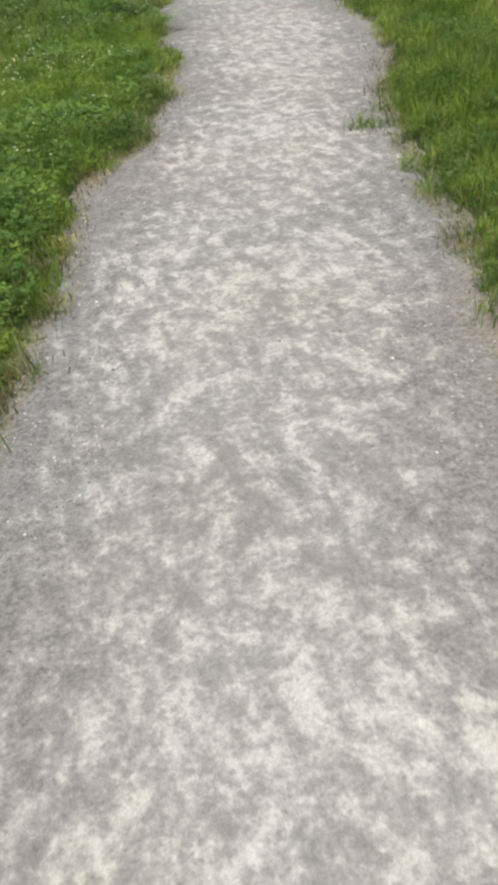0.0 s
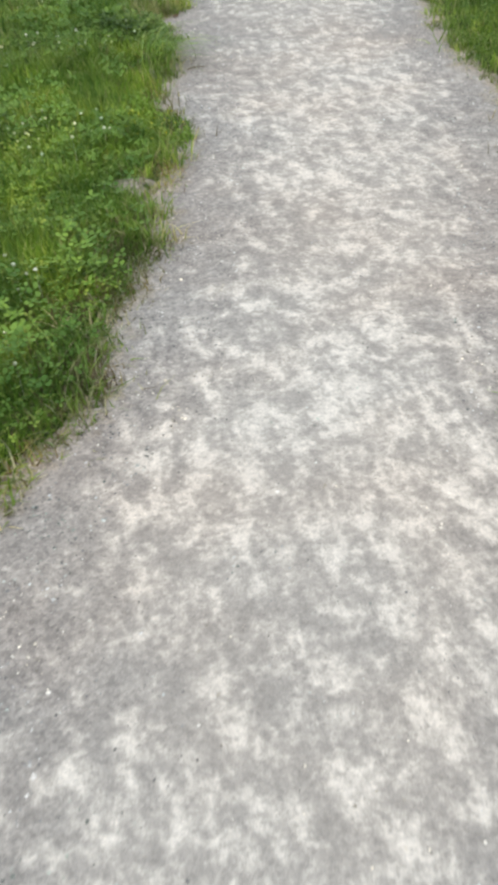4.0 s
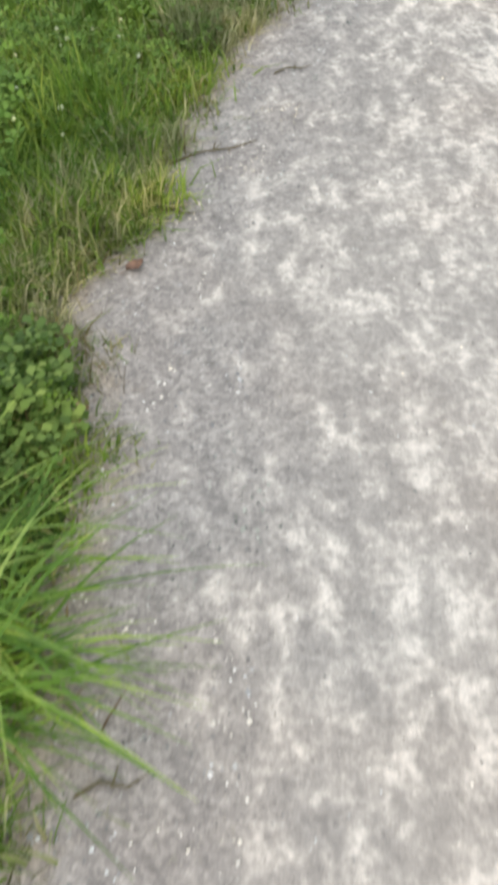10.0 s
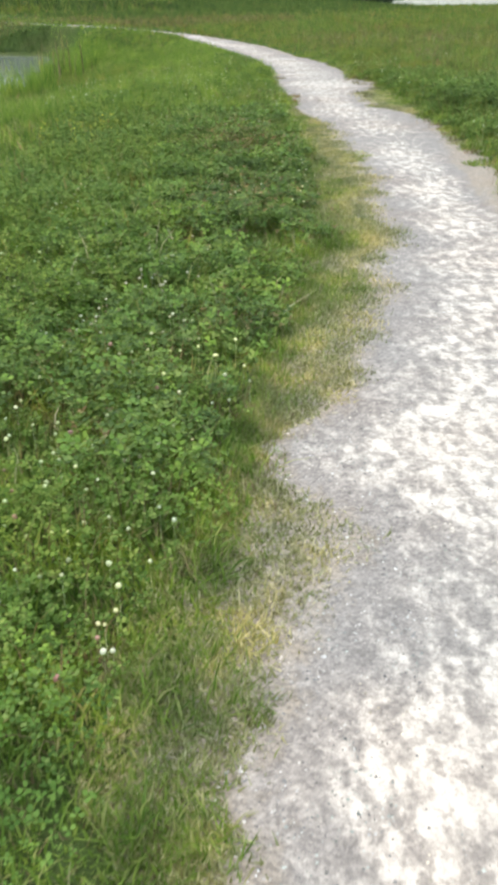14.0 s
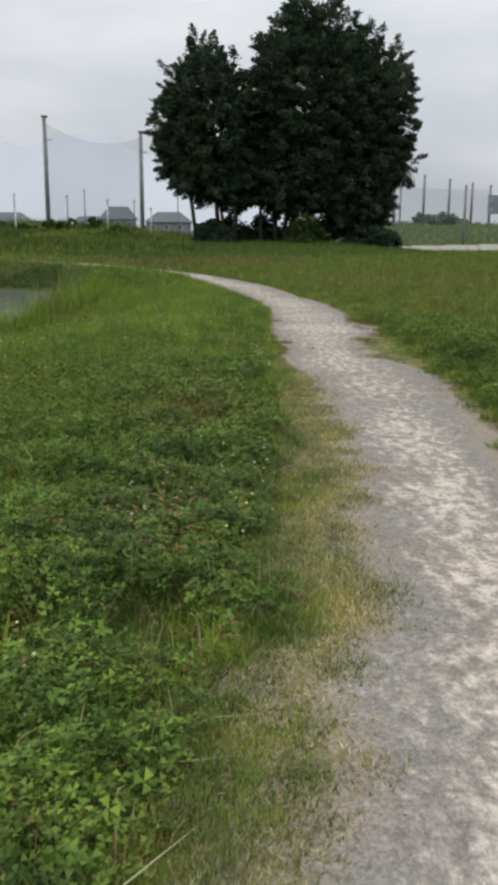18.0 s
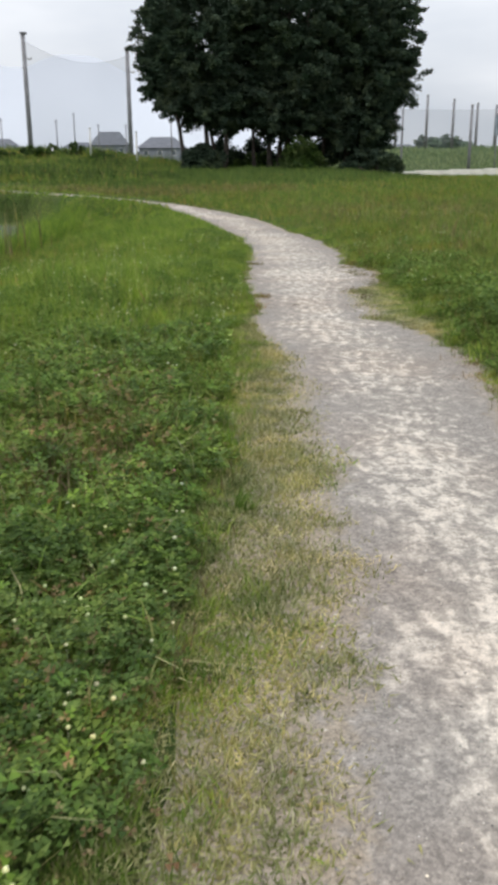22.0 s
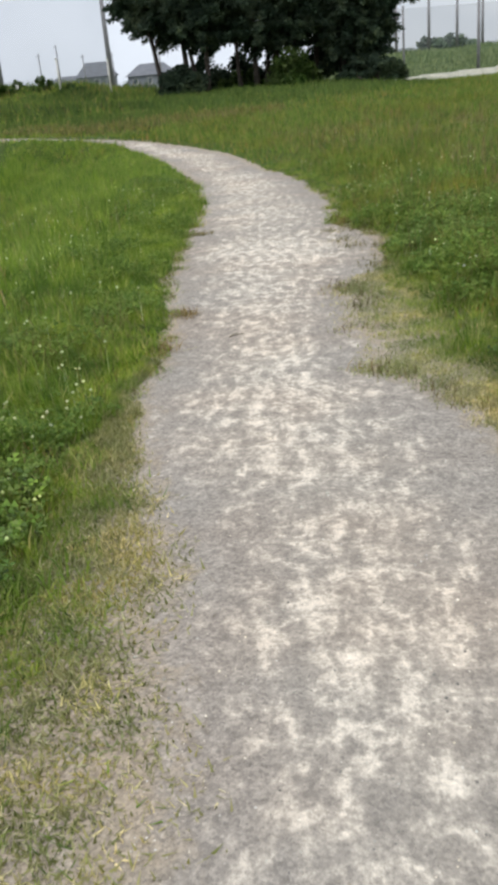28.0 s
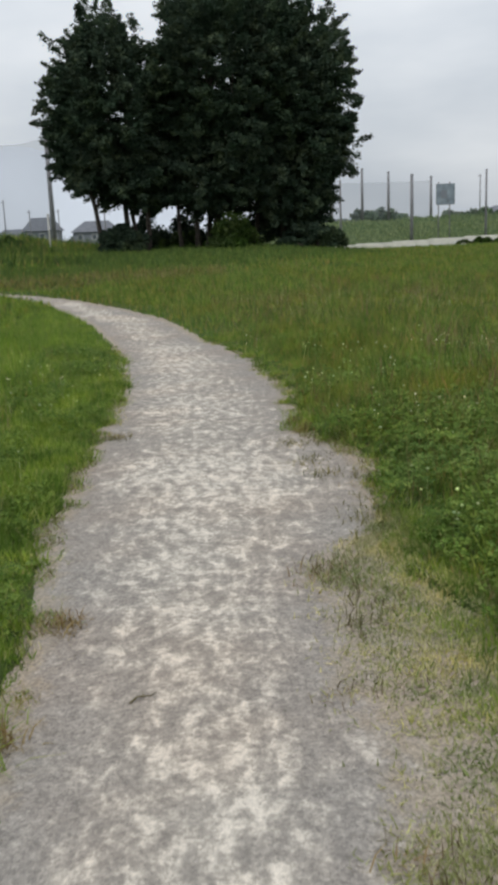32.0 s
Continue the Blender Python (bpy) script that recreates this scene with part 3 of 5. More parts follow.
def blades(name, x, y, tall, wide, lean, mat, label, sink=0.01, coarse=False, free=False):
    """Bent, pointed blades of grass rooted at x, y."""
    n = len(x)
    z = surface(x, y) - sink
    a, b = rng.uniform(0, 2 * np.pi, n), rng.uniform(0, 2 * np.pi, n)
    h, w = tall * rng.uniform(0.5, 1.25, n) * (1 + 0.38 * wave(x, y, 0.23, 57) if free or wide > 0.02 or np.max(tall) < 0.05 else 0.15 + canopy(x, y)), wide * rng.uniform(0.6, 1.3, n)
    out = h * lean * rng.uniform(0.2, 1.4, n)
    ux, uy, ox, oy = np.cos(a) * w / 2, np.sin(a) * w / 2, np.cos(b) * out, np.sin(b) * out
    up = np.sqrt(np.maximum(h * h - out * out, (0.35 * h) ** 2))
    if coarse:
        co = np.stack([np.stack([x - ux, y - uy, z], -1), np.stack([x + ux, y + uy, z], -1), np.stack([x + ox, y + oy, z + up], -1)], 1).reshape(-1, 3)
        return tagged(raw_mesh(name, co, None, mat, np.arange(n * 3).reshape(-1, 3)), label, "grass", kind="stuff")
    root, mid, tip = np.stack([x, y, z], -1), np.stack([x + ox * 0.35, y + oy * 0.35, z + up * 0.62], -1), np.stack([x + ox, y + oy, z + up], -1)
    u = np.stack([ux, uy, 0 * ux], -1)
    co = np.stack([root - u, root + u, mid + u * 0.8, mid - u * 0.8, tip], 1).reshape(-1, 3)
    k = np.arange(n) * 5
    ob = raw_mesh(name, co, np.stack([k, k + 1, k + 2, k + 3], -1), mat, np.stack([k + 3, k + 2, k + 4], -1))
    return tagged(ob, label, "grass", kind="stuff")


def clover_leaves(name, x, y, tall, size, mat, label):
    """Trifoliate leaves held flat above the turf."""
    near = y < 1.5
    if near.any() and not near.all():
        clover_leaves(name, x[near], y[near], tall, size, mat, label)
        return clover_leaves(name, x[~near], y[~near], tall, size, mat, label)
    crown = canopy(x, y)
    ok = rng.random(len(x)) < 0.25 + 0.85 * crown
    x, y, crown = x[ok], y[ok], crown[ok]
    n = len(x)
    z = surface(x, y) + tall * (0.15 + crown) * rng.uniform(0.5, 1.1, n)
    turn, s = rng.uniform(0, 2 * np.pi, n), size * rng.uniform(0.6, 1.3, n)
    tx, ty = rng.normal(0, 0.35, n), rng.normal(0, 0.35, n)
    co, q = [], []
    for leaf in range(3):
        a = turn + leaf * 2.094
        pts = []
        for r, da in ((0.06, 0.0), (0.75, 0.55), (1.0, 0.0), (0.75, -0.55)) if near.all() else ((0.0, 0.0), (0.95, 0.52), (0.95, -0.52)):
            dx, dy = np.cos(a + da) * r * s, np.sin(a + da) * r * s
            pts.append(np.stack([x + dx, y + dy, z + dx * tx + dy * ty + 0.15 * r * s], -1))
        co.append(np.stack(pts, 1))
    co = np.stack(co, 1).reshape(-1, 3)
    if not near.all():
        return tagged(raw_mesh(name, co, None, mat, np.arange(n * 9).reshape(-1, 3)), label, "clover", kind="stuff")
    k = np.arange(n * 3) * 4
    return tagged(raw_mesh(name, co, np.stack([k, k + 1, k + 2, k + 3], -1), mat), label, "clover", kind="stuff")


def heads(name, x, y, tall, size, mat, label, category):
    """Small round flower heads, each a bumpy low ball on a thin stalk."""
    n = len(x)
    z0 = surface(x, y)
    z = z0 + tall * rng.uniform(0.7, 1.2, n)
    s = size * rng.uniform(0.7, 1.2, n)
    ring = np.array([(np.cos(t), np.sin(t)) for t in np.linspace(0, 2 * np.pi, 7)[:-1]])
    base = [(0, 0, -0.8)] + [(c * 0.9, d * 0.9, -0.3) for c, d in ring] + [(c * 0.75, d * 0.75, 0.5) for c, d in ring] + [(0, 0, 0.9)]
    base = np.array(base)
    co = np.stack([x, y, z], -1)[:, None] + base[None] * s[:, None, None] * rng.uniform(0.85, 1.15, (n, 14, 1))
    stalk = np.stack([np.stack([x - 0.0012, y, z0], -1), np.stack([x + 0.0012, y, z0], -1), np.stack([x, y, z], -1)], 1)
    co = np.concatenate([co, stalk], 1).reshape(-1, 3)
    k = (np.arange(n) * 17)[:, None]
    r = np.arange(6)
    nx = (r + 1) % 6
    tris = np.concatenate([np.stack([k + 0 * r, k + 1 + nx, k + 1 + r], -1).reshape(-1, 3), np.stack([k + 13 + 0 * r, k + 7 + r, k + 7 + nx], -1).reshape(-1, 3), np.concatenate([k + 14, k + 15, k + 16], 1)])
    quads = np.stack([k + 1 + r, k + 1 + nx, k + 7 + nx, k + 7 + r], -1).reshape(-1, 4)
    return tagged(raw_mesh(name, co, quads, mat, tris), label, category, kind="stuff")


def lush(x, y):
    d = off_path(x, y)
    return d > fringe(x, y) + 0.07 * wave(x, y, 0.30, 51) + 0.05 * wave(x, y, 0.12, 53) + rng.normal(0, 0.025, np.shape(x))


def bare(x, y):
    """Worn spots in the turf."""
    return np.minimum(np.hypot((x + 1.72) / 0.13, (y + 5.36) / 0.08), np.hypot((x + 1.42) / 0.12, (y + 3.76) / 0.06)) < 0.85 + 0.25 * wave(x, y, 0.09, 49)


def tufts(centres, per, tall, wide, lean, mat, label, radius):
    c = np.array(centres)
    x = np.repeat(c[:, 0], per) + rng.normal(0, radius, len(c) * per)
    y = np.repeat(c[:, 1], per) + rng.normal(0, radius, len(c) * per)
    return blades("grass_tufts", x, y, tall, wide, lean, mat, label, free=True)


# turf close to the walk, on the pond side
x, y = beside(100000, True, -9.8, 11, 0, 1.5)
near = y < 1.5
for ok in (near, ~near):
    blades("grass", x[ok], y[ok], 0.078 + 0.03 * wave(x[ok], y[ok], 0.5, 61) + 0.025 * ease(0.1, 0.8, off_path(x[ok], y[ok])), 0.0068, 0.9, GRASS, "low green meadow grass beside the gravel path", coarse=bool(ok is not near))
x, y = beside(82000, True, -9.8, 11.5, 0.02, 1.7, lambda x, y: wave(x, y, 0.8, 63) + 0.8 * wave(x, y, 0.3, 65) > -0.25)
first = y < -3.2
clover_leaves("clover", x[~first], y[~first], 0.10, 0.0145, CLOVER, "green clover leaves among the path-side grass")
clover_leaves("clover", x[first], y[first], 0.085, 0.0125, YELLOWISH, "fresh yellow-green clover leaves among the path-side grass")
x, y = beside(60000, True, -9.8, 1.5, 0, 0.75)
blades("grass", x, y, 0.075 + 0.03 * wave(x, y, 0.3, 62), 0.007, 0.85, GRASS, "low green meadow grass beside the gravel path")
x, y = beside(42000, True, -9.8, -3.6, 0, 1.6, lambda x, y: wave(x, y, 0.6, 66) > -0.35)
blades("grass", x, y, 0.12, 0.0085, 0.8, YELLOWISH, "fresh yellow-green grass blades beside the path", coarse=True)
x, y = beside(16000, True, -9.8, 1.0, 0.0, 0.9, lambda x, y: wave(x, y, 0.45, 64) > 0.0)
clover_leaves("clover", x, y, 0.10, 0.0135, WEED, "green clover leaves among the path-side grass")
x, y = beside(9000, True, -9.8, 1.0, 0.04, 1.0, lambda x, y: wave(x, y, 0.55, 68) > 0.25)
clover_leaves("leafy_stems", x, y, 0.17, 0.021, WEED, "yellow-green leafy stems among the path-side grass")
x, y = beside(2500, True, -9.8, 12, 0.2, 2.3, lambda x, y: wave(x, y, 0.8, 63) > -0.2)
heads("clover_flowers", x, y, 0.11, 0.0078, FLOWER, "white clover flower heads in the grass", "flowers")
x, y = beside(150, True, -3, 9, 0.4, 1.6, lambda x, y: wave(x, y, 0.8, 67) > 0.1)
heads("pink_clover_flowers", x[::3], y[::3], 0.12, 0.009, PINK, "faded pink clover flower heads in the grass", "flowers")
x, y = beside(50000, True, -6, 14, 1.3, 4.4)
blades("grass", x, y, 0.17 + 0.05 * wave(x, y, 0.9, 69), 0.010, 0.75, GRASS, "knee-low green meadow grass", coarse=True)
x, y = beside(52000, True, -4, 13, 1.3, 3.2, lambda x, y: wave(x, y, 1.2, 70) > -0.55)
clover_leaves("clover", x, y, 0.15, 0.019, CLOVER, "green clover leaves among the meadow grass")
x, y = beside(28000, True, 0.5, 9.5, 0.05, 1.6, lambda x, y: wave(x, y, 0.9, 113) + 0.5 * wave(x, y, 0.3, 114) > -0.2)
clover_leaves("clover", x, y, 0.12, 0.0155, CLOVER, "leafy green clover covering the turf")
x, y = beside(9000, True, -3, 13, 0.1, 1.8, lambda x, y: wave(x, y, 1.1, 71) + 0.5 * wave(x, y, 0.4, 72) > 0.3)
blades("seed_stalks", x, y, 0.17, 0.004, 0.6, SEED, "thin brown seed stalks in the grass")

x, y = beside(36000, True, 0.5, 12, 0.1, 2.4, lambda x, y: wave(x, y, 0.9, 109) + 0.6 * wave(x, y, 0.35, 110) > 0.05)
blades("grass", x, y, 0.13 + 0.05 * ease(0.3, 1.2, off_path(x, y)), 0.009, 0.8, OLIVE, "dull olive and reddish grass patches in the turf", coarse=True)
x, y = beside(14000, True, 0.5, 11, 0.15, 2.0, lambda x, y: wave(x, y, 0.8, 111) + 0.6 * wave(x, y, 0.3, 112) > 0.35)
blades("dry_grass", x, y, 0.15, 0.008, 0.85, SEED, "withered brown stems and leaves in the turf", coarse=True)

x, y = rng.normal(-0.05, 0.32, 600), rng.normal(7.6, 0.5, 600)
ok = off_path(x, y) > 0.42
blades("seed_stalks", x[ok], y[ok], 0.22, 0.008, 0.6, SEED, "withered reddish-brown dock stalks in the grass")
clover_leaves("dry_leaves", x[ok][::2], y[ok][::2], 0.24, 0.016, WITHERED, "curled reddish-brown dock leaves among the stalks")
x, y = rng.normal(-0.05, 0.28, 420), rng.normal(4.6, 0.5, 420)
clover_leaves("dry_leaves", x, y, 0.15, 0.014, WITHERED, "withered reddish-brown leaves in the turf")
x, y = beside(21000, True, 0.8, 10.5, 0.05, 1.9, lambda x, y: lush(x, y) & (hummock(x, y, 0.46, 1.7) + 0.35 * wave(x, y, 0.7, 129) > 0.38))
half = rng.random(len(x)) < 0.3
clover_leaves("leafy_stems", x[half], y[half], 0.15, 0.024, WEED, "pale green leafy weeds standing out of the turf")
clover_leaves("leafy_stems", x[~half], y[~half], 0.13, 0.022, DARKLEAF, "dark green leafy weeds in the turf")
x, y = beside(11000, True, 1.0, 10.5, 0.1, 1.8, lambda x, y: lush(x, y) & (wave(x, y, 0.75, 130) + 0.5 * wave(x, y, 0.25, 131) > 0.35))
clover_leaves("dry_leaves", x[::2], y[::2], 0.14, 0.015, WITHERED, "withered reddish-brown leaves in the turf")
blades("dry_grass", x[1::2], y[1::2], 0.16, 0.008, 0.85, DULL, "dull brown stems in the turf", coarse=True)
x, y = beside(700, True, 0.8, 9.5, 0.15, 1.8)
blades("dry_grass", x, y, 0.24, 0.006, 0.95, STRAW, "single pale bent stalks lying over the turf", coarse=False, free=True)
x, y = scatter(12000, -0.9, 0.75, 4.2, 6.4, lambda x, y: lush(x, y) & (hummock(x, y, 0.46, 1.7) > 0.12))
clover_leaves("leafy_stems", x, y, 0.12, 0.017, DARKLEAF, "dark green leafy plants beside the trodden turf")

# taller grass towards the pond
x, y = scatter(230000, -9.5, 1.0, 10, 34, lambda x, y: is_left(x, y) & (off_path(x, y) > 0.03) & lush(x, y) & (pond_ring(x, y) > np.where(y > 28, 1.02, 1.0)) & (x > -1.5 - 0.32 * (y - 4)))
blades("grass", x, y, 0.10 + 0.15 * ease(0.15, 1.6, off_path(x, y)) * (1 - 0.6 * ease(24, 29, y)) + 0.04 * ease(21, 26, y) + 0.04 * wave(x, y, 1.0, 73) - 0.16 * (1 - ease(1.15, 1.5, pond_ring(x, y))) * ease(0.5, 1.5, off_path(x, y)) * (1 - ease(25, 28, y)), 0.011, 0.5, BRIGHT, "tall bright green grass between path and pond", coarse=True)
x, y = beside(60000, True, 11, 20, 0.0, 0.9)
blades("grass", x, y, 0.10 + 0.03 * wave(x, y, 0.4, 74), 0.0095, 0.7, GRASS, "low green meadow grass beside the gravel path", coarse=True)
x, y = beside(34000, True, 10.5, 22, 0.0, 1.1, lambda x, y: wave(x, y, 0.7, 75) + 0.6 * wave(x, y, 0.25, 84) > -0.25)
clover_leaves("clover", x, y, 0.13, 0.0135, CLOVER, "dark green clover leaves at the path's edge")
x, y = beside(260, True, 11, 20, 0.15, 4)
heads("clover_flowers", x, y, 0.20, 0.0085, FLOWER, "white clover flower heads in the grass", "flowers")
x, y = scatter(30000, -9.5, -3.5, 13, 34, lambda x, y: (pond_ring(x, y) > 0.99) & (pond_ring(x, y) < 1.07) & (wave(x, y, 1.3, 76) > np.where(y > 26, 2.0, 0.1)))
blades("reeds", x, y, 0.48 + 0.15 * wave(x, y, 0.8, 77), 0.012, 0.35, BRIGHT, "tall green reeds along the pond bank", coarse=True)

x, y = scatter(60000, -9.5, 1.0, 6, 34, lambda x, y: is_left(x, y) & (off_path(x, y) > 0.05) & lush(x, y) & (pond_ring(x, y) > 1.0) & (x > -1.5 - 0.32 * (y - 4)) & (wave(x, y, 1.7, 78) + 0.6 * wave(x, y, 0.6, 79) > 0.1))
blades("grass", x, y, 0.12 + 0.13 * ease(0.15, 1.6, off_path(x, y)) * (1 - 0.6 * ease(24, 29, y)), 0.011, 0.6, OLIVE, "olive and reddish grass mixed into the tall green grass", coarse=True)
x, y = scatter(14000, -8, 1.0, 5, 30, lambda x, y: is_left(x, y) & (off_path(x, y) > 0.1) & lush(x, y) & (pond_ring(x, y) > 1.05) & (wave(x, y, 1.4, 80) + 0.5 * wave(x, y, 0.4, 82) > 0.3))
blades("seed_stalks", x, y, 0.27, 0.006, 0.45, SEED, "thin brown seed stalks in the tall grass", coarse=True)

# turf on the field side
x, y = beside(45000, False, -9.8, -2.2, 0, 1.3)
blades("grass", x, y, 0.10 + 0.04 * wave(x, y, 0.6, 81), 0.0065, 0.7, GRASS, "low green meadow grass beside the gravel path")
x, y = beside(16000, False, -9.8, -2.2, 0, 1.3, lambda x, y: wave(x, y, 0.7, 83) > -0.2)
clover_leaves("clover", x, y, 0.09, 0.0145, CLOVER, "green clover leaves among the path-side grass")
x, y = beside(12000, False, -9.8, -2.2, 0, 1.3, lambda x, y: wave(x, y, 0.6, 66) > -0.3)
blades("grass", x, y, 0.11, 0.007, 0.8, YELLOWISH, "fresh yellow-green grass blades beside the path", coarse=True)
x, y = beside(110000, False, 3, 23.4, 0, 2.3)
blades("grass", x, y, 0.09 + 0.10 * ease(0.05, 0.9, off_path(x, y)) + 0.05 * wave(x, y, 0.8, 85), 0.010, 0.6, OLIVE, "rough olive-green meadow grass with reddish stems", coarse=True)
x, y = beside(30000, False, 4, 20, 0, 2.1, lambda x, y: wave(x, y, 0.8, 87) > -0.1)
clover_leaves("clover", x, y, 0.13, 0.015, CLOVER, "green clover leaves among the field grass")
x, y = beside(1100, False, 4, 22, 0.15, 2.8, lambda x, y: wave(x, y, 0.8, 87) > -0.1)
heads("clover_flowers", x, y, 0.17, 0.009, FLOWER, "white clover flower heads in the grass", "flowers")
x, y = scatter(150000, -1, 16, 8, 38, lambda x, y: ~is_left(x, y) & (off_path(x, y) > np.where(y < 23.5, 2.1, 0.02)) & (x < 3.6 + 0.36 * (y - 3)))
blades("grass", x, y, 0.20 + 0.06 * wave(x, y, 1.5, 89), 0.013, 0.5, OLIVE, "rough olive-green meadow grass with reddish stems", coarse=True)
x, y = scatter(26000, 2.0, 12, 4, 32, lambda x, y: ~is_left(x, y) & (off_path(x, y) > 0.12 + 1.1 * fringe(x, y)) & (wave(x, y, 1.6, 91) + 0.5 * wave(x, y, 0.5, 92) > 0.1))
blades("seed_stalks", x, y, 0.30, 0.006, 0.35, SEED, "thin reddish seed stalks in the grass", coarse=True)
x, y = beside(34000, False, 4, 17, 0.02, 1.7, lambda x, y: hummock(x, y, 0.46, 1.7) + 0.5 * wave(x, y, 1.2, 123) > 0.25)
clover_leaves("leafy_stems", x, y, 0.16, 0.020, CLOVER, "green leafy clumps at the edge of the field grass")
x, y = scatter(24000, 2.3, 5.2, 8.8, 13.2, lambda x, y: (off_path(x, y) > 0.3) & (np.hypot((x - 3.6) / 1.0, (y - 11.0) / 1.8) + 0.3 * wave(x, y, 0.5, 124) < 1) & (hummock(x, y, 0.46, 1.7) > 0.1))
clover_leaves("leafy_stems", x[::2], y[::2], 0.30, 0.026, CLOVER, "tall leafy green weeds in the field grass")
clover_leaves("leafy_stems", x[1::2], y[1::2], 0.26, 0.024, DARKLEAF, "dark green leafy weeds in the field grass")
x, y = scatter(36000, 2.2, 8, 6, 22, lambda x, y: ~is_left(x, y) & (off_path(x, y) > 0.5) & (wave(x, y, 1.5, 86) + 0.4 * wave(x, y, 0.5, 88) > 0.15))
blades("grass", x[::2], y[::2], 0.24, 0.011, 0.7, BRIGHT, "fresh green grass clumps in the field grass", coarse=True)
clover_leaves("leafy_stems", x[1::2], y[1::2], 0.22, 0.0165, WEED, "dense green leafy clumps in the field grass")
x, y = scatter(30000, 2.2, 14, 9, 30, lambda x, y: ~is_left(x, y) & (off_path(x, y) > 0.3) & (wave(x, y, 2.2, 107) + 0.5 * wave(x, y, 0.7, 108) > 0.15))
blades("dry_grass", x, y, 0.19, 0.010, 0.7, STRAW, "pale yellowish grass patches in the meadow", coarse=True)
# meadow round the bend and up to the trees
x, y = scatter(150000, -26, 30, 29, 62, lambda x, y: (off_path(x, y) > 0.02) & (pond_ring(x, y) > 1.10) & (np.abs(x - 1.5) < 4 + 0.38 * (y - 4)))
blades("grass", x, y, 0.19 + 0.06 * wave(x, y, 4.0, 93), 0.032, 0.5, OLIVE, "olive meadow grass in front of the trees", coarse=True)
x, y = scatter(34000, -32, -2, 46, 72, lambda x, y: wave(x, y, 3.4, 94) + 0.5 * wave(x, y, 1.0, 90) > 0.0)
blades("grass", x, y, 0.50 + 0.25 * wave(x, y, 2.2, 99), 0.06, 0.6, SHRUB, "dark green tall weeds on the low embankment", coarse=True)
x, y = scatter(36000, -32, 3, 36.6, 44.5, lambda x, y: (off_path(x, y) > 0.3) & (wave(x, y, 3.0, 89) > -0.5 + 0.3 * (y - 40)))
blades("dry_grass", x, y, 0.25, 0.035, 0.85, DULL, "brownish worn grass along the embankment's foot", coarse=True)
x, y = scatter(40000, -32, -1, 45, 73, lambda x, y: x < -2.5 + 0.5 * wave(y, x, 2.0, 125))
blades("grass", x, y, 0.38 + 0.22 * wave(x, y, 2.2, 99), 0.05, 0.55, OLIVE, "tall green grass on the low embankment", coarse=True)
# dark blades carry the shaded face of the far bank in their colour
x, y = scatter(60000, -18, -4, 29, 39, lambda x, y: (pond_ring(x, y) > 1.02) & (pond_ring(x, y) < 1.08) & (off_path(x, y) > 0.35) & (x < -6.6))
blades("grass", x, y, 0.20, 0.03, 0.9, SHRUB, "overhanging grass on the pond's steep far bank, bank shade put into its colour", coarse=True)
x, y = scatter(26000, -18, -4, 29, 40, lambda x, y: (pond_ring(x, y) > np.where(x > -6.6, 1.0, 1.07)) & (pond_ring(x, y) < 1.3) & (off_path(x, y) > 0.1))
blades("grass", x, y, 0.16, 0.025, 0.7, BRIGHT, "bright green grass on the pond's far bank", coarse=True)
# shade below the grove, painted as a band of dark-coloured grass
x, y = scatter(44000, -9.5, 11.5, 40, 58.5, lambda x, y: y + 1.2 * wave(x, y, 2.0, 126) + rng.normal(0, 0.8, len(x)) > 42.0 + 1.1 * np.maximum(x - 3, 0) + 0.7 * np.maximum(-4 - x, 0))
blades("grass", x, y, 0.30 + 0.12 * wave(x, y, 1.4, 127), 0.035, 0.6, DARKLEAF, "rough grass and weeds under the trees, tree shade put into their dark colour", coarse=True)
# bulrushes at the pond's edge
tufts([(-4.5, 23.5), (-4.2, 23.9), (-4.7, 23.2), (-4.0, 24.3)], 5, 0.95, 0.035, 0.15, SEED, "dark brown bulrush stems at the pond's edge", 0.22)
x, y = scatter(9000, -6.2, -3.8, 19, 30, lambda x, y: (pond_ring(x, y) > 1.0) & (pond_ring(x, y) < 1.14) & (wave(x, y, 1.1, 106) > 0.1))
blades("reeds", x, y, 0.55 + 0.25 * wave(x, y, 0.5, 128), 0.016, 0.35, YELLOWISH, "yellow-green reeds along the pond bank", coarse=True)
x, y = rng.normal(-1.75, 0.22, 45), rng.normal(8.5, 0.8, 45)
heads("yellow_flowers", x, y, 0.22, 0.008, YELLOW, "small yellow flowers in the grass near the pond", "flowers")
x, y = scatter(26000, 8, 60, 60, 82, lambda x, y: x > 0)
blades("grass", x, y, 0.22, 0.06, 0.5, OLIVE, "green grass at the field's far edge", coarse=True)
# grass on the far bank, hazed by its colour alone
x, y = scatter(30000, 8, 90, 88, 140, lambda x, y: x > 0)
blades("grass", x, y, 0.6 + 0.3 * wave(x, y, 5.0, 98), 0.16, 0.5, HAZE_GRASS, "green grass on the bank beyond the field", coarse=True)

# the meadow to both sides, away from the walk
x, y = beside(32000, False, -2.6, 3.6, 0, 1.6)
blades("grass", x, y, 0.11 + 0.04 * wave(x, y, 0.6, 115), 0.009, 0.7, GRASS, "low green meadow grass beside the gravel path", coarse=True)
x, y = scatter(170000, -24, 24, -18, 34, lambda x, y: (off_path(x, y) > 0.9) & (pond_ring(x, y) > 1.06) & (y < 30))
blades("grass", x, y, 0.17 + 0.05 * wave(x, y, 1.8, 116), 0.034, 0.75, OLIVE, "rough olive-green meadow grass", coarse=True)
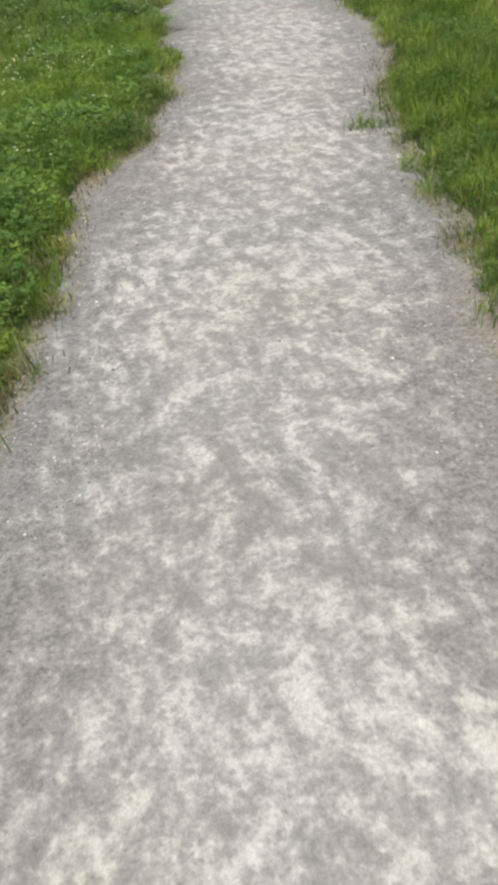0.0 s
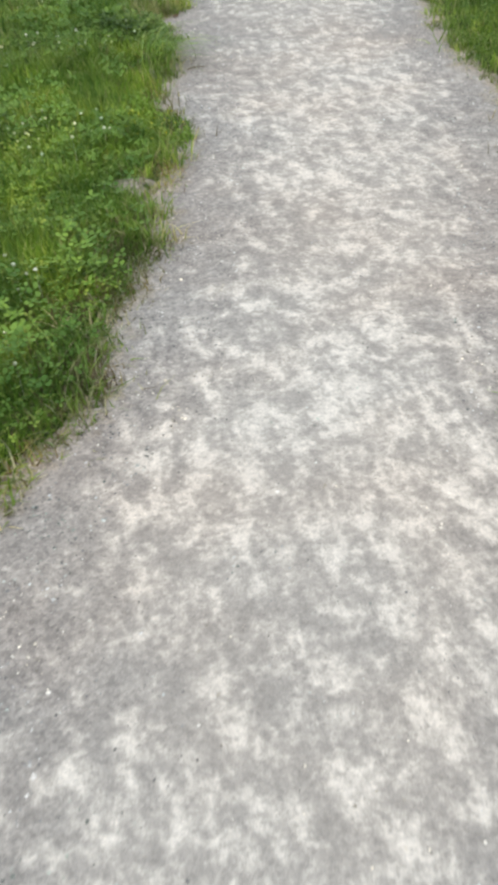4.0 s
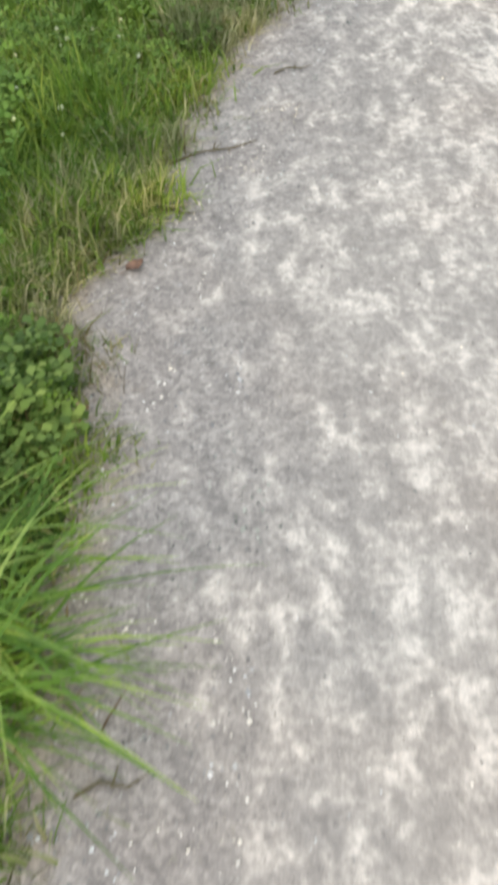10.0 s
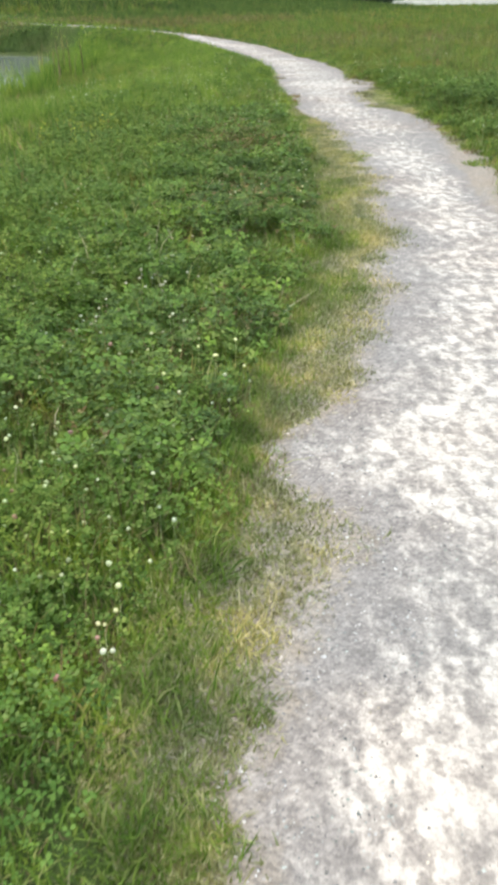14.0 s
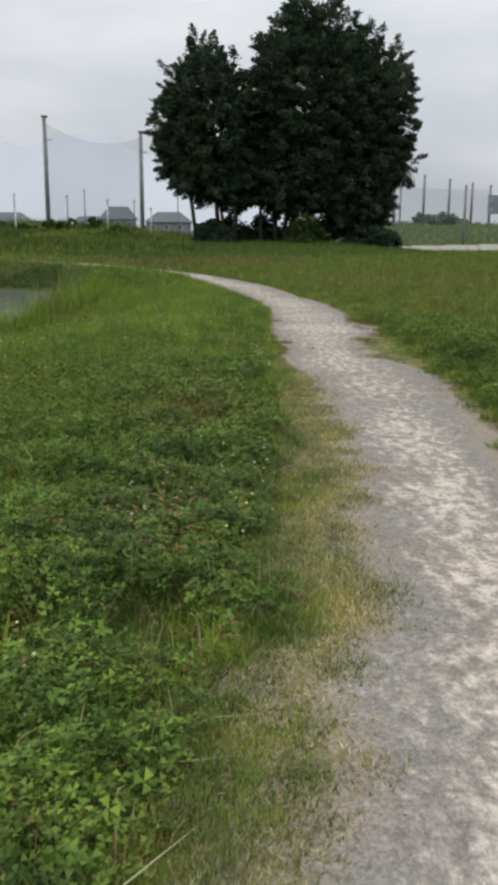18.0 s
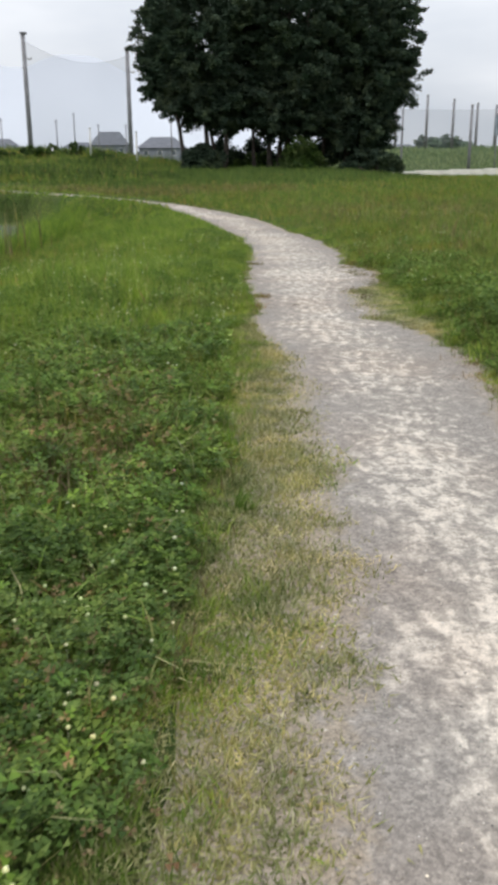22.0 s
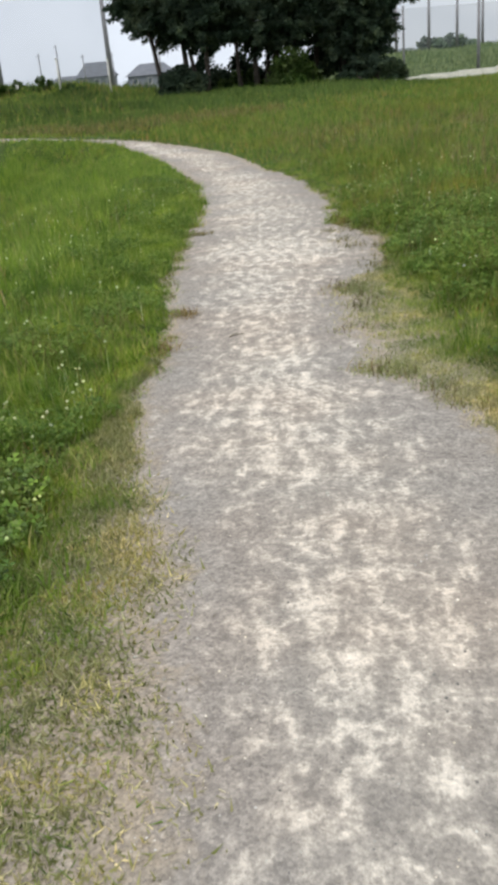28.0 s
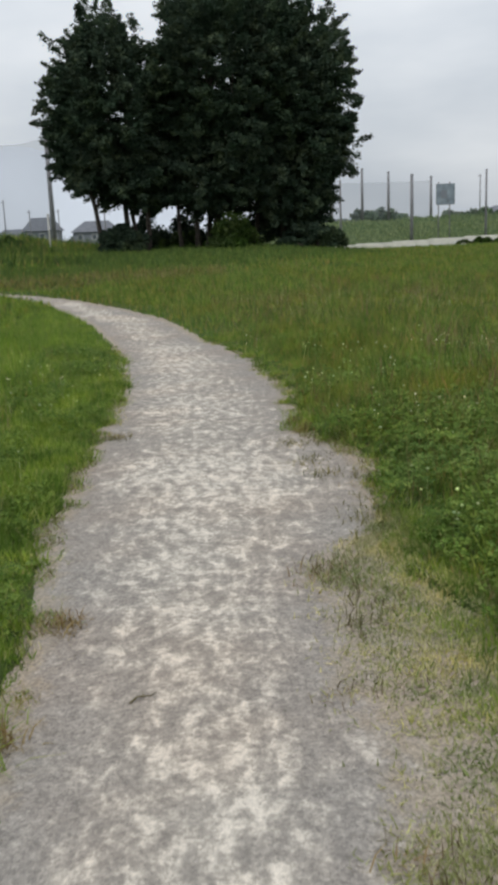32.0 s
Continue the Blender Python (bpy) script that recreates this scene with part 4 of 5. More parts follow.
x, y = scatter(90000, -24, 24, -18, 34, lambda x, y: (off_path(x, y) > 1.2) & (pond_ring(x, y) > 1.06) & (wave(x, y, 3.0, 117) > -0.2))
blades("grass", x, y, 0.15, 0.034, 0.8, GRASS, "green meadow grass away from the path", coarse=True)
for left in (True, False):
    x, y = beside(14000, left, -18, -9.7, 0, 1.5)
    blades("grass", x, y, 0.10, 0.012, 0.8, GRASS, "low green meadow grass beside the gravel path", coarse=True)

# dry trodden turf along the path
def margin(n, left, y0, y1, green):
    """Places in the trodden strip; the green share grows towards the lush turf, the rest thins out on the gravel."""
    y = rng.uniform(y0, y1, n)
    w = np.interp(y, LUSH_Y, LUSH_W) if left else np.interp(y, DRY_Y, DRY_W)
    d = rng.uniform(-0.40, 1.25, n) * w
    x = left_edge(y) - d if left else right_edge(y) + d
    f = d / np.maximum(w, 0.01)
    spot = wave(x, y, 0.26, 95) + 0.7 * wave(x, y, 0.11, 96)
    if green:
        ok = rng.normal(0, 0.40, n) + 0.8 * wave(x, y, 0.40, 118) + 0.5 * wave(x, y, 0.12, 119) + 1.5 * f > 1.25 + 0.3 * ease(7.5, 9.0, y) * left
    else:
        ok = rng.normal(0, 0.42, n) + 0.4 * spot + 2.2 * f > 0.15 + 0.20 * ease(7.0, 10.5, y) * left
    ok &= w > 0.07
    return x[ok], y[ok]


x, y = margin(190000, True, -1.5, 12.6, False)
cut = rng.random(len(x)) < 0.62 - 0.17 * ease(7.5, 9.0, y)
blades("dry_grass", x[cut], y[cut], 0.030, 0.0066, 0.97, STRAW, "short dry yellowish grass trodden at the path's edge", 0.0, True)
blades("dry_grass", x[~cut], y[~cut], 0.026, 0.0075, 0.98, THATCH, "flat brown thatch in the trodden turf", 0.0, True)
x, y = margin(52000, False, 10.6, 14.8, False)
blades("dry_grass", x, y, 0.028, 0.006, 0.97, STRAW, "short dry yellowish grass trodden at the path's edge", 0.0, True)
x, y = margin(150000, True, -1.5, 12.6, True)
blades("grass", x, y, 0.048, 0.0052, 0.9, GRASS, "short green grass among the dry trodden turf", 0.0, True)
x, y = margin(36000, False, 10.6, 14.8, True)
blades("grass", x, y, 0.048, 0.0052, 0.9, GRASS, "short green grass among the dry trodden turf", 0.0, True)
for left in (True, False):
    y = rng.uniform(-9.6, 20, 9000)
    x = left_edge(y) - rng.normal(0.03, 0.05, 9000) if left else right_edge(y) + rng.normal(0.03, 0.05, 9000)
    ok = wave(x, y, 0.5, 97) > -0.1
    blades("dry_grass", x[ok], y[ok], 0.055, 0.0045, 0.9, STRAW, "short dry grass hanging over the path's edge")
    # ragged fringe of short growth, creeping out over the gravel
    y = rng.uniform(-9.8, 23, 34000)
    d = rng.normal(0.0, 0.055, 34000) - 0.05 * np.maximum(wave(y, 0 * y, 0.21, 121), 0)
    x = left_edge(y) - d if left else right_edge(y) + d
    ok = (wave(x, y, 0.16, 122) + 6 * d > -0.25) & (fringe(x, y) < 0.12)
    half = rng.random(len(x)) < 0.55
    blades("grass", x[ok & half], y[ok & half], 0.05, 0.0042, 0.95, GRASS, "ragged short green grass creeping over the path's edge", 0.0, True)
    blades("dry_grass", x[ok & ~half], y[ok & ~half], 0.045, 0.0042, 0.97, DULL, "ragged brownish matted grass at the path's edge", 0.0, True)


y = rng.uniform(-2.7, -0.6, 9500)
x = left_edge(y) - rng.uniform(-0.03, 0.30, 9500)
ok = wave(x, y, 0.4, 56) > -0.1
blades("dry_grass", x[ok], y[ok], 0.18, 0.0045, 0.85, STRAW, "dry straw-coloured grass mixed into the green edge")
x, y = scatter(9000, -2.2, -1.2, -5.7, -3.6, bare)
blades("dry_grass", x, y, 0.05, 0.004, 0.98, STRAW, "dry grass litter on a worn bare spot", 0.0)

y = rng.uniform(-2.75, -0.8, 5400)
x = left_edge(y) - rng.uniform(0.0, 0.42, 5400)
ok = wave(x, y, 0.45, 58) > -0.2
blades("grass", x[ok], y[ok], 0.22, 0.0055, 0.85, YELLOWISH, "thin yellow-green grass leaning over the path's edge")
tufts([(-1.07, -2.20), (-1.12, -2.28), (-1.02, -2.16)], 120, 0.10, 0.0055, 0.95, GRASS, "flattened green tuft lying on the gravel", 0.05)

tufts([(-1.40, -2.45), (-1.38, -2.62), (-1.33, -2.30), (-1.42, -2.52), (-1.05, -1.75), (-1.12, -1.9)], 30, 0.15, 0.0035, 0.8, STRAW, "yellow grass stems at the path's edge", 0.06)

# the long tuft that hangs over the gravel, and small tufts at the edges
def arching_blades(name, roots, per, length, width, aim, spread_by, mat, label):
    """Long blades that rise from their roots, bend over and hang, most of them towards one side."""
    r = np.repeat(np.array(roots), per, axis=0)
    n = len(r)
    x0, y0 = r[:, 0] + rng.normal(0, 0.035, n), r[:, 1] + rng.normal(0, 0.035, n)
    z0 = surface(x0, y0)
    a = rng.normal(aim, spread_by, n)
    size, rise = length * rng.uniform(0.45, 1.1, n), rng.uniform(0.35, 1.15, n)
    w = width * rng.uniform(0.7, 1.3, n)
    rows = []
    for f in np.linspace(0, 1, 6):
        out, up = size * f * np.cos(rise * (1 - 0.55 * f)), size * np.sin(rise) * (f - 0.72 * f * f)
        mid = np.stack([x0 + np.cos(a) * out, y0 + np.sin(a) * out, z0 + np.maximum(up, 0.006)], -1)
        half = np.stack([-np.sin(a), np.cos(a), 0 * a], -1) * (w * (1 - 0.9 * f ** 2) / 2)[:, None]
        rows += [mid - half, mid + half]
    co = np.stack(rows, 1).reshape(-1, 3)
    k = (np.arange(n) * 12)[:, None] + 2 * np.arange(5)[None]
    return tagged(raw_mesh(name, co, np.stack([k, k + 1, k + 3, k + 2], -1).reshape(-1, 4), mat), label, "grass", kind="stuff")


arching_blades("grass_tufts", [(-1.40, -3.42), (-1.34, -3.50), (-1.44, -3.30), (-1.42, -3.56)], 30, 0.44, 0.0065, -0.1, 0.66, TUFT, "long arching bright green grass tuft over the gravel")
arching_blades("grass_tufts", [(-1.56, -3.36), (-1.52, -3.10), (-1.62, -3.22), (-1.70, -3.42), (-1.66, -3.05)], 20, 0.30, 0.006, 0.6, 1.8, TUFT, "long arching bright green grass tuft over the gravel")
x, y = scatter(300, -1.62, -1.20, -3.12, -2.72, lambda x, y: off_path(x, y) > 0.0)
clover_leaves("leafy_stems", x, y, 0.13, 0.026, DARKLEAF, "dark green broad leaves at the path's edge")
clover_leaves("dry_leaves", x[::6] + 0.05, y[::6] - 0.03, 0.05, 0.016, WITHERED, "withered reddish-brown leaves at the path's edge")
arching_blades("grass_tufts", [(0.08, 5.95), (0.12, 5.8), (-0.1, 6.1), (0.0, 6.4)], 16, 0.42, 0.008, 0.0, 1.0, TUFT, "long pale grass blades arching out of the turf")
arching_blades("grass_tufts", [(-0.5, 5.2), (-0.6, 4.3), (-0.9, 6.6), (-0.55, 7.4), (-1.2, 8.4), (-0.4, 9.2)], 14, 0.36, 0.007, 0.0, 1.8, TUFT, "long pale grass blades arching out of the turf")
for left, ty in ((True, rng.uniform(-9.6, 21.5, 120)), (False, np.concatenate([rng.uniform(-9.6, -2.8, 30), rng.uniform(4.0, 22, 90)]))):
    w = np.interp(ty, LUSH_Y, LUSH_W) if left else np.interp(ty, DRY_Y, DRY_W)
    out = w + rng.normal(0.0, 0.03, len(ty))
    c = np.stack([left_edge(ty) - out if left else right_edge(ty) + out, ty], -1)
    tufts(c, 48, 0.105 * np.repeat(rng.uniform(0.6, 1.35, len(ty)), 48), 0.0065, 0.9, GRASS, "small green tufts at the path's edge", 0.045)
    tufts(c[::3] + 0.04, 26, 0.09, 0.005, 0.95, STRAW, "small dry tufts at the path's edge", 0.05)
cy = rng.uniform(11, 33, 420)
cx = np.where(cy < 23, right_edge(cy), 2.0) + rng.uniform(0.2, 1.0, 420) * (1.2 + 0.30 * cy)
tufts(np.stack([cx, cy], -1), 34, 0.30 * np.repeat(rng.uniform(0.6, 1.3, 420), 34), 0.010, 0.75, OLIVE, "coarse grass clumps standing out of the meadow", 0.10)
tufts(np.stack([cx + 0.3, cy + 0.2], -1)[::2], 16, 0.34, 0.007, 0.5, SEED, "brown seed-head clumps in the meadow", 0.12)
cy = rng.uniform(-4, 22, 330)
cx = left_edge(cy) - 0.5 - rng.uniform(0.0, 1.0, 330) * (1.2 + 0.12 * np.clip(cy, 0, None))
tufts(np.stack([cx, cy], -1), 38, (0.11 + 0.07 * np.repeat(ease(6, 12, cy), 38)) * np.repeat(rng.uniform(0.6, 1.3, 330), 38), 0.008, 0.9, GRASS, "coarse green grass clumps in the turf", 0.09)
tufts(np.stack([cx + 0.2, cy + 0.3], -1)[::3], 9, 0.17, 0.0035, 0.8, STRAW, "straw-coloured stems in the turf", 0.12)


PEBBLE = leaf_material("stone_chips", [(0.0, (0.09, 0.09, 0.092)), (0.5, (0.27, 0.265, 0.255)), (1.0, (0.72, 0.70, 0.66))], 0.0, 0.9, 2.0, (1.0, 0.96, 0.9))


def pebbles(n, y0, y1, small, big, rim=0.0):
    y, f = rng.uniform(y0, y1, n), rng.uniform(-0.03, 1.03, n)
    f = np.where(rng.random(n) < 0.5, f, np.where(f < 0.5, 2.2 * f * f, 1 - 2.2 * (1 - f) ** 2))
    x = left_edge(y) * (1 - f) + right_edge(y) * f
    if rim:
        x = np.where(rng.random(n) < 0.6, left_edge(y) + rim * np.abs(f), right_edge(y) - rim * np.abs(f))
    s = small + (big - small) * rng.random(n) ** 4
    z = path_top(x, y) - s * 0.08
    base = np.array([(1, 0, 0), (0, 1, 0), (-1, 0, 0), (0, -1, 0), (0.1, 0.1, 0.75)]) * 0.5
    t = rng.uniform(0, 2 * np.pi, n)
    b = base[None] * rng.uniform(0.6, 1.25, (n, 5, 1)) * s[:, None, None]
    c, d = np.cos(t)[:, None], np.sin(t)[:, None]
    co = np.stack([x[:, None] + b[..., 0] * c - b[..., 1] * d, y[:, None] + b[..., 0] * d + b[..., 1] * c, z[:, None] + b[..., 2]], -1).reshape(-1, 3)
    fs = np.array([(0, 1, 4), (1, 2, 4), (2, 3, 4), (3, 0, 4)])
    ob = raw_mesh("gravel", co, None, PEBBLE, (np.arange(n)[:, None, None] * 5 + fs).reshape(-1, 3))
    return tagged(ob, "loose grey and pale stone chips on the path", "gravel", kind="stuff")


pebbles(14000, -10.2, 11, 0.005, 0.013)
pebbles(12000, -10.2, 1.5, 0.006, 0.015, 0.36)


# ---- things ----
def part(name, bm, mat, parent, label=""):
    me = bpy.data.meshes.new(name)
    bm.to_mesh(me)
    bm.free()
    me.materials.append(mat)
    ob = new(name, me)
    ob.parent = parent
    return tagged(ob, label)


def thing(name, place, label, category, group="", turn=0.0, kind=""):
    ob = new(name)
    ob.matrix_world = pose(*place, 0, 0, turn)
    return tagged(ob, label, category, group, kind)


def box(bm, x0, x1, y0, y1, z0, z1, bevel=0.0):
    r = bmesh.ops.create_cube(bm, size=1.0, matrix=Matrix.Translation(((x0 + x1) / 2, (y0 + y1) / 2, (z0 + z1) / 2)) @ Matrix.Diagonal((x1 - x0, y1 - y0, z1 - z0, 1)))
    if bevel:
        edges = list({e for v in r["verts"] for e in v.link_edges})
        bmesh.ops.bevel(bm, geom=edges, offset=bevel, segments=2, affect="EDGES")
    return bm


def tube(bm, points, radii, sides=8):
    """A tapered, bent round bar through the points."""
    rings = []
    for i, (p, r) in enumerate(zip(points, radii)):
        a, b = Vector(points[max(i - 1, 0)]), Vector(points[min(i + 1, len(points) - 1)])
        q = (b - a).to_track_quat("Z", "Y")
        rings.append([bm.verts.new(Vector(p) + q @ Vector((math.cos(t) * r, math.sin(t) * r, 0))) for t in (2 * math.pi * k / sides for k in range(sides))])
    for lo, hi in zip(rings, rings[1:]):
        for k in range(sides):
            bm.faces.new((lo[k], lo[(k + 1) % sides], hi[(k + 1) % sides], hi[k])).smooth = True
    bm.faces.new(rings[0][::-1])
    bm.faces.new(rings[-1])
    return bm


def leaf_cloud(name, clumps, per, size, mat, parent, flat=0.7, label=""):
    """Many small leaves in clumps (x, y, z, radius), gathered near each clump's skin."""
    c = np.array(clumps)
    c = np.repeat(c, per, axis=0)
    n = len(c)
    d = rng.normal(size=(n, 3))
    d /= np.linalg.norm(d, axis=1)[:, None]
    r = c[:, 3] * rng.uniform(0.25, 1.12, n) ** 0.6
    p = c[:, :3] + d * r[:, None] * np.array([1, 1, flat])
    u = rng.normal(size=(n, 3)) * np.array([1, 1, 0.6])
    u /= np.linalg.norm(u, axis=1)[:, None]
    v = np.cross(u, rng.normal(size=(n, 3)))
    v /= np.linalg.norm(v, axis=1)[:, None] + 1e-9
    s = size * rng.uniform(0.6, 1.4, n)[:, None]
    co = np.stack([p - u * s, p + u * s * 0.55 + v * s * 0.6, p + u * s * 0.7 - v * s * 0.45], 1).reshape(-1, 3)
    ob = raw_mesh(name, co, None, mat, np.arange(n * 3).reshape(-1, 3))
    ob.parent = parent
    return tagged(ob, label)


def crown_sprays(centre, radii, count, holes=()):
    """Leafy shoots over the skin and through the body of an uneven egg shape: place, heading, length, girth."""
    out = []
    while len(out) < count:
        d = Vector((random.gauss(0, 1), random.gauss(0, 1), random.gauss(0, 1))).normalized()
        bump = 1 + 0.24 * noise.noise(d * 2.2 + Vector(centre)) + 0.26 * noise.noise(d * 5.0 + Vector((3, 1, 7)))
        depth = 1.04 * random.uniform(0.22, 1.0) ** 0.5 * bump
        q = [centre[k] + d[k] * radii[k] * depth for k in range(3)]
        if any((q[0] - h[0]) ** 2 + (q[2] - h[1]) ** 2 < h[2] ** 2 for h in holes):
            continue
        way = (Vector((d[0], d[1], d[2] * 0.7)) + Vector((random.gauss(0, 0.35), random.gauss(0, 0.35), random.gauss(0.12, 0.3)))).normalized()
        out.append((*q, *way, random.uniform(0.35, 0.85), random.uniform(0.16, 0.34)))
    return out


def spray_cloud(name, sprays, per, size, mat, parent):
    """Small leaves along every shoot, densest at its root, thinning to a loose tip."""
    c = np.repeat(np.array(sprays), per, axis=0)
    n = len(c)
    f = rng.uniform(-0.45, 1.0, n)
    off = rng.normal(size=(n, 3)) * (c[:, 7] * (1.0 - 0.62 * np.clip(f, 0, 1)) * 0.62)[:, None] * np.array([1, 1, 0.75])
    p = c[:, :3] + c[:, 3:6] * (f * c[:, 6])[:, None] + off
    # chinks between the boughs
    chink = wave(p[:, 0] + 0.1 * p[:, 1], p[:, 2], 0.55, 201) + 0.7 * wave(p[:, 0], p[:, 2], 0.23, 202)
    p, c = p[chink < 0.98], c[chink < 0.98]
    n = len(p)
    u = c[:, 3:6] + rng.normal(size=(n, 3)) * 0.7
    u /= np.linalg.norm(u, axis=1)[:, None]
    v = np.cross(u, rng.normal(size=(n, 3)))
    v /= np.linalg.norm(v, axis=1)[:, None] + 1e-9
    s = size * rng.uniform(0.6, 1.4, n)[:, None]
    co = np.stack([p - u * s, p + u * s * 0.6 + v * s * 0.6, p + u * s * 0.75 - v * s * 0.5], 1).reshape(-1, 3)
    ob = raw_mesh(name, co, None, mat, np.arange(n * 3).reshape(-1, 3))
    ob.parent = parent
    return tagged(ob, "")


def tree(place, trunks, eggs, per, label, group, holes=()):
    t = thing("tree", place, label, "tree", group)
    clumps = []
    for centre, radii, count in eggs:
        clumps += crown_sprays(centre, radii, int(count * 5.0), holes)
    for dx, dy, lean_x, lean_y, r, h in trunks:
        pts = [(dx + lean_x * f + 0.12 * math.sin(5 * f + dx), dy + lean_y * f, h * f - 0.15) for f in (0, 0.15, 0.35, 0.6, 0.85, 1.0)]
        tr = part("trunk", tube(bmesh.new(), pts, [r * 1.35, r, r * 0.85, r * 0.65, r * 0.42, r * 0.25], 8), BARK, t)
        top = Vector(pts[3])
        for _ in range(3):
            q = random.choice(clumps)
            mid = (top + Vector(q[:3])) / 2 + Vector((0, 0, 0.4))
            start = Vector(pts[random.choice((2, 3, 4))])
            part("limb", tube(bmesh.new(), [start, mid, q[:3]], [r * 0.4, r * 0.25, r * 0.1], 6), BARK, tr)
    spray_cloud("crown", clumps, per, 0.092, FOLIAGE, t)
    return t


random.seed(11)
TREE_Y = 58.5
base_z = float(land(np.array(3.0), np.array(TREE_Y)))
tree((-1.3, TREE_Y - 0.5, base_z), [(-0.9, 0, -1.4, 0, 0.13, 7.0), (0.3, 0.4, -0.6, 0.5, 0.15, 8.0), (1.2, -0.3, 0.6, -0.5, 0.14, 7.5), (0.7, 1.2, -0.8, 1.0, 0.12, 6.5)],
     [((-0.1, 0, 7.1), (3.1, 3.8, 4.4), 210), ((-1.1, 0, 4.5), (1.8, 2.6, 1.1), 60), ((1.6, 0, 3.8), (1.6, 2.6, 1.7), 55)], 135, "dark green leafy tree with several thin trunks", "grove of trees", [(2.0, 10.7, 0.75), (0.4, 5.2, 0.35)])
tree((4.2, TREE_Y, base_z), [(-1.4, 0, -0.5, 0, 0.14, 9), (-0.5, 0.5, 0.2, 0.6, 0.18, 10.5), (0.3, -0.2, 0.5, -0.4, 0.14, 9.5), (-0.9, 1.0, 0.4, 0.8, 0.13, 9), (1.5, 0.6, 1.0, 0.3, 0.13, 9), (-2.3, 0.2, -0.4, 0.2, 0.11, 7)],
     [((0.2, 0, 8.6), (3.6, 4.2, 5.5), 260), ((-0.6, 0, 3.6), (3.0, 3.0, 1.6), 100)], 135, "tall dark green leafy tree in the middle of a grove", "grove of trees", [(-3.5, 10.7, 0.75), (1.6, 9.6, 0.3), (2.2, 10.8, 0.3)])
tree((8.0, TREE_Y + 0.6, base_z), [(-0.6, 0, -0.3, 0, 0.16, 8.5), (0.4, 0.4, 0.5, 0.4, 0.17, 9), (1.0, -0.2, 0.9, -0.2, 0.13, 7.5)],
     [((-0.1, 0, 7.7), (3.0, 4.0, 4.7), 210), ((-0.2, 0, 3.0), (2.0, 2.8, 2.3), 120), ((0.5, 0, 5.2), (2.6, 3.2, 1.8), 70)], 135, "dark green dense tree leafy down to the ground", "grove of trees", [(-2.1, 9.6, 0.3)])


def bush(place, radii, count, per, size, mat, label):
    t = thing("bush", place, label, "bush", "low bushes")
    clumps = []
    for _ in range(count):
        a, r = random.uniform(0, 2 * math.pi), random.random() ** 0.6
        clumps.append((math.cos(a) * r * radii[0], math.sin(a) * r * radii[1], radii[2] * random.uniform(0.08, 0.85) * (1 - 0.6 * r * r), random.uniform(0.16, 0.34) * radii[2]))
    for q in clumps[:5]:
        part("stem", tube(bmesh.new(), [(q[0] * 0.3, q[1] * 0.3, -0.1), (q[0] * 0.7, q[1] * 0.7, q[2] * 0.5), q[:3]], [0.05, 0.035, 0.015], 6), BARK, t)
    leaf_cloud("leaves", clumps, per, size, mat, t, 0.8)
    return t


bush((-1.3, TREE_Y - 1.6, base_z), (1.1, 0.9, 1.7), 26, 260, 0.11, FOLIAGE, "dark green rounded bush under the trees")
bush((4.45, TREE_Y - 2.3, base_z), (1.0, 0.8, 1.9), 34, 200, 0.10, SHRUB, "lighter green bush in front of the trunks")
bush((8.6, TREE_Y - 1.9, base_z), (1.9, 0.9, 1.2), 26, 220, 0.11, FOLIAGE, "low dark green bush at the grove's foot")
bush((2.2, TREE_Y + 1.8, base_z), (1.6, 0.9, 1.1), 22, 200, 0.11, SHRUB, "low green bush behind the trunks")

for qx, qy, w in ((-0.4, 62.0, 1.6), (1.6, 62.4, 1.8), (3.8, 62.2, 1.8), (6.0, 62.3, 1.8)):
    bush((qx, qy, base_z), (w, 0.9, 1.9), 30, 150, 0.13, FOLIAGE, "dark green thicket behind the trunks")
for qx, qy, s in ((26.5, 80.5, 1.0), (25.2, 80.8, 0.8), (28.2, 80.6, 0.9)):
    bush((qx, qy, float(land(np.array(qx), np.array(qy)))), (1.5 * s, 0.9, 0.8 * s), 16, 120, 0.11, SHRUB, "low rounded green bush on a grassy bank")


for qx, qy, s in ((-11.6, 60.5, 1.0), (-9.8, 61.5, 1.2), (-13.5, 61.0, 0.8), (-7.6, 60.0, 0.8), (-16.0, 62.0, 0.9)):
    bush((qx, qy, float(land(np.array(qx), np.array(qy)))), (1.3 * s, 0.8, 0.8 * s), 14, 120, 0.10, SHRUB, "low dark green shrub on the grassy embankment")


def net_pole(place, tall, r, arm=True, group="net poles"):
    t = thing("net_pole", place, "tall grey steel pole holding a ball net", "pole", group)
    part("shaft", tube(bmesh.new(), [(0, 0, -0.3), (0, 0, tall * 0.5), (0, 0, tall)], [r * 1.15, r, r * 0.85], 12), STEEL, t)
    k = 1.0 if arm else 0.6
    part("cap", box(bmesh.new(), -r * 1.1 * k, r * 1.5 * k, -r * 1.05 * k, r * 1.05 * k, tall, tall + r * 0.9, 0.015), STEEL, t)
    if arm:
        part("bracket", tube(bmesh.new(), [(r * 0.6, 0, tall - 1.75), (r * 2.6, 0, tall - 1.85), (r * 3.2, 0, tall - 1.7)], [0.05, 0.05, 0.04], 6), STEEL, t)
    return t


def ground_at(x, y):
    return float(surface(np.array(float(x)), np.array(float(y))))


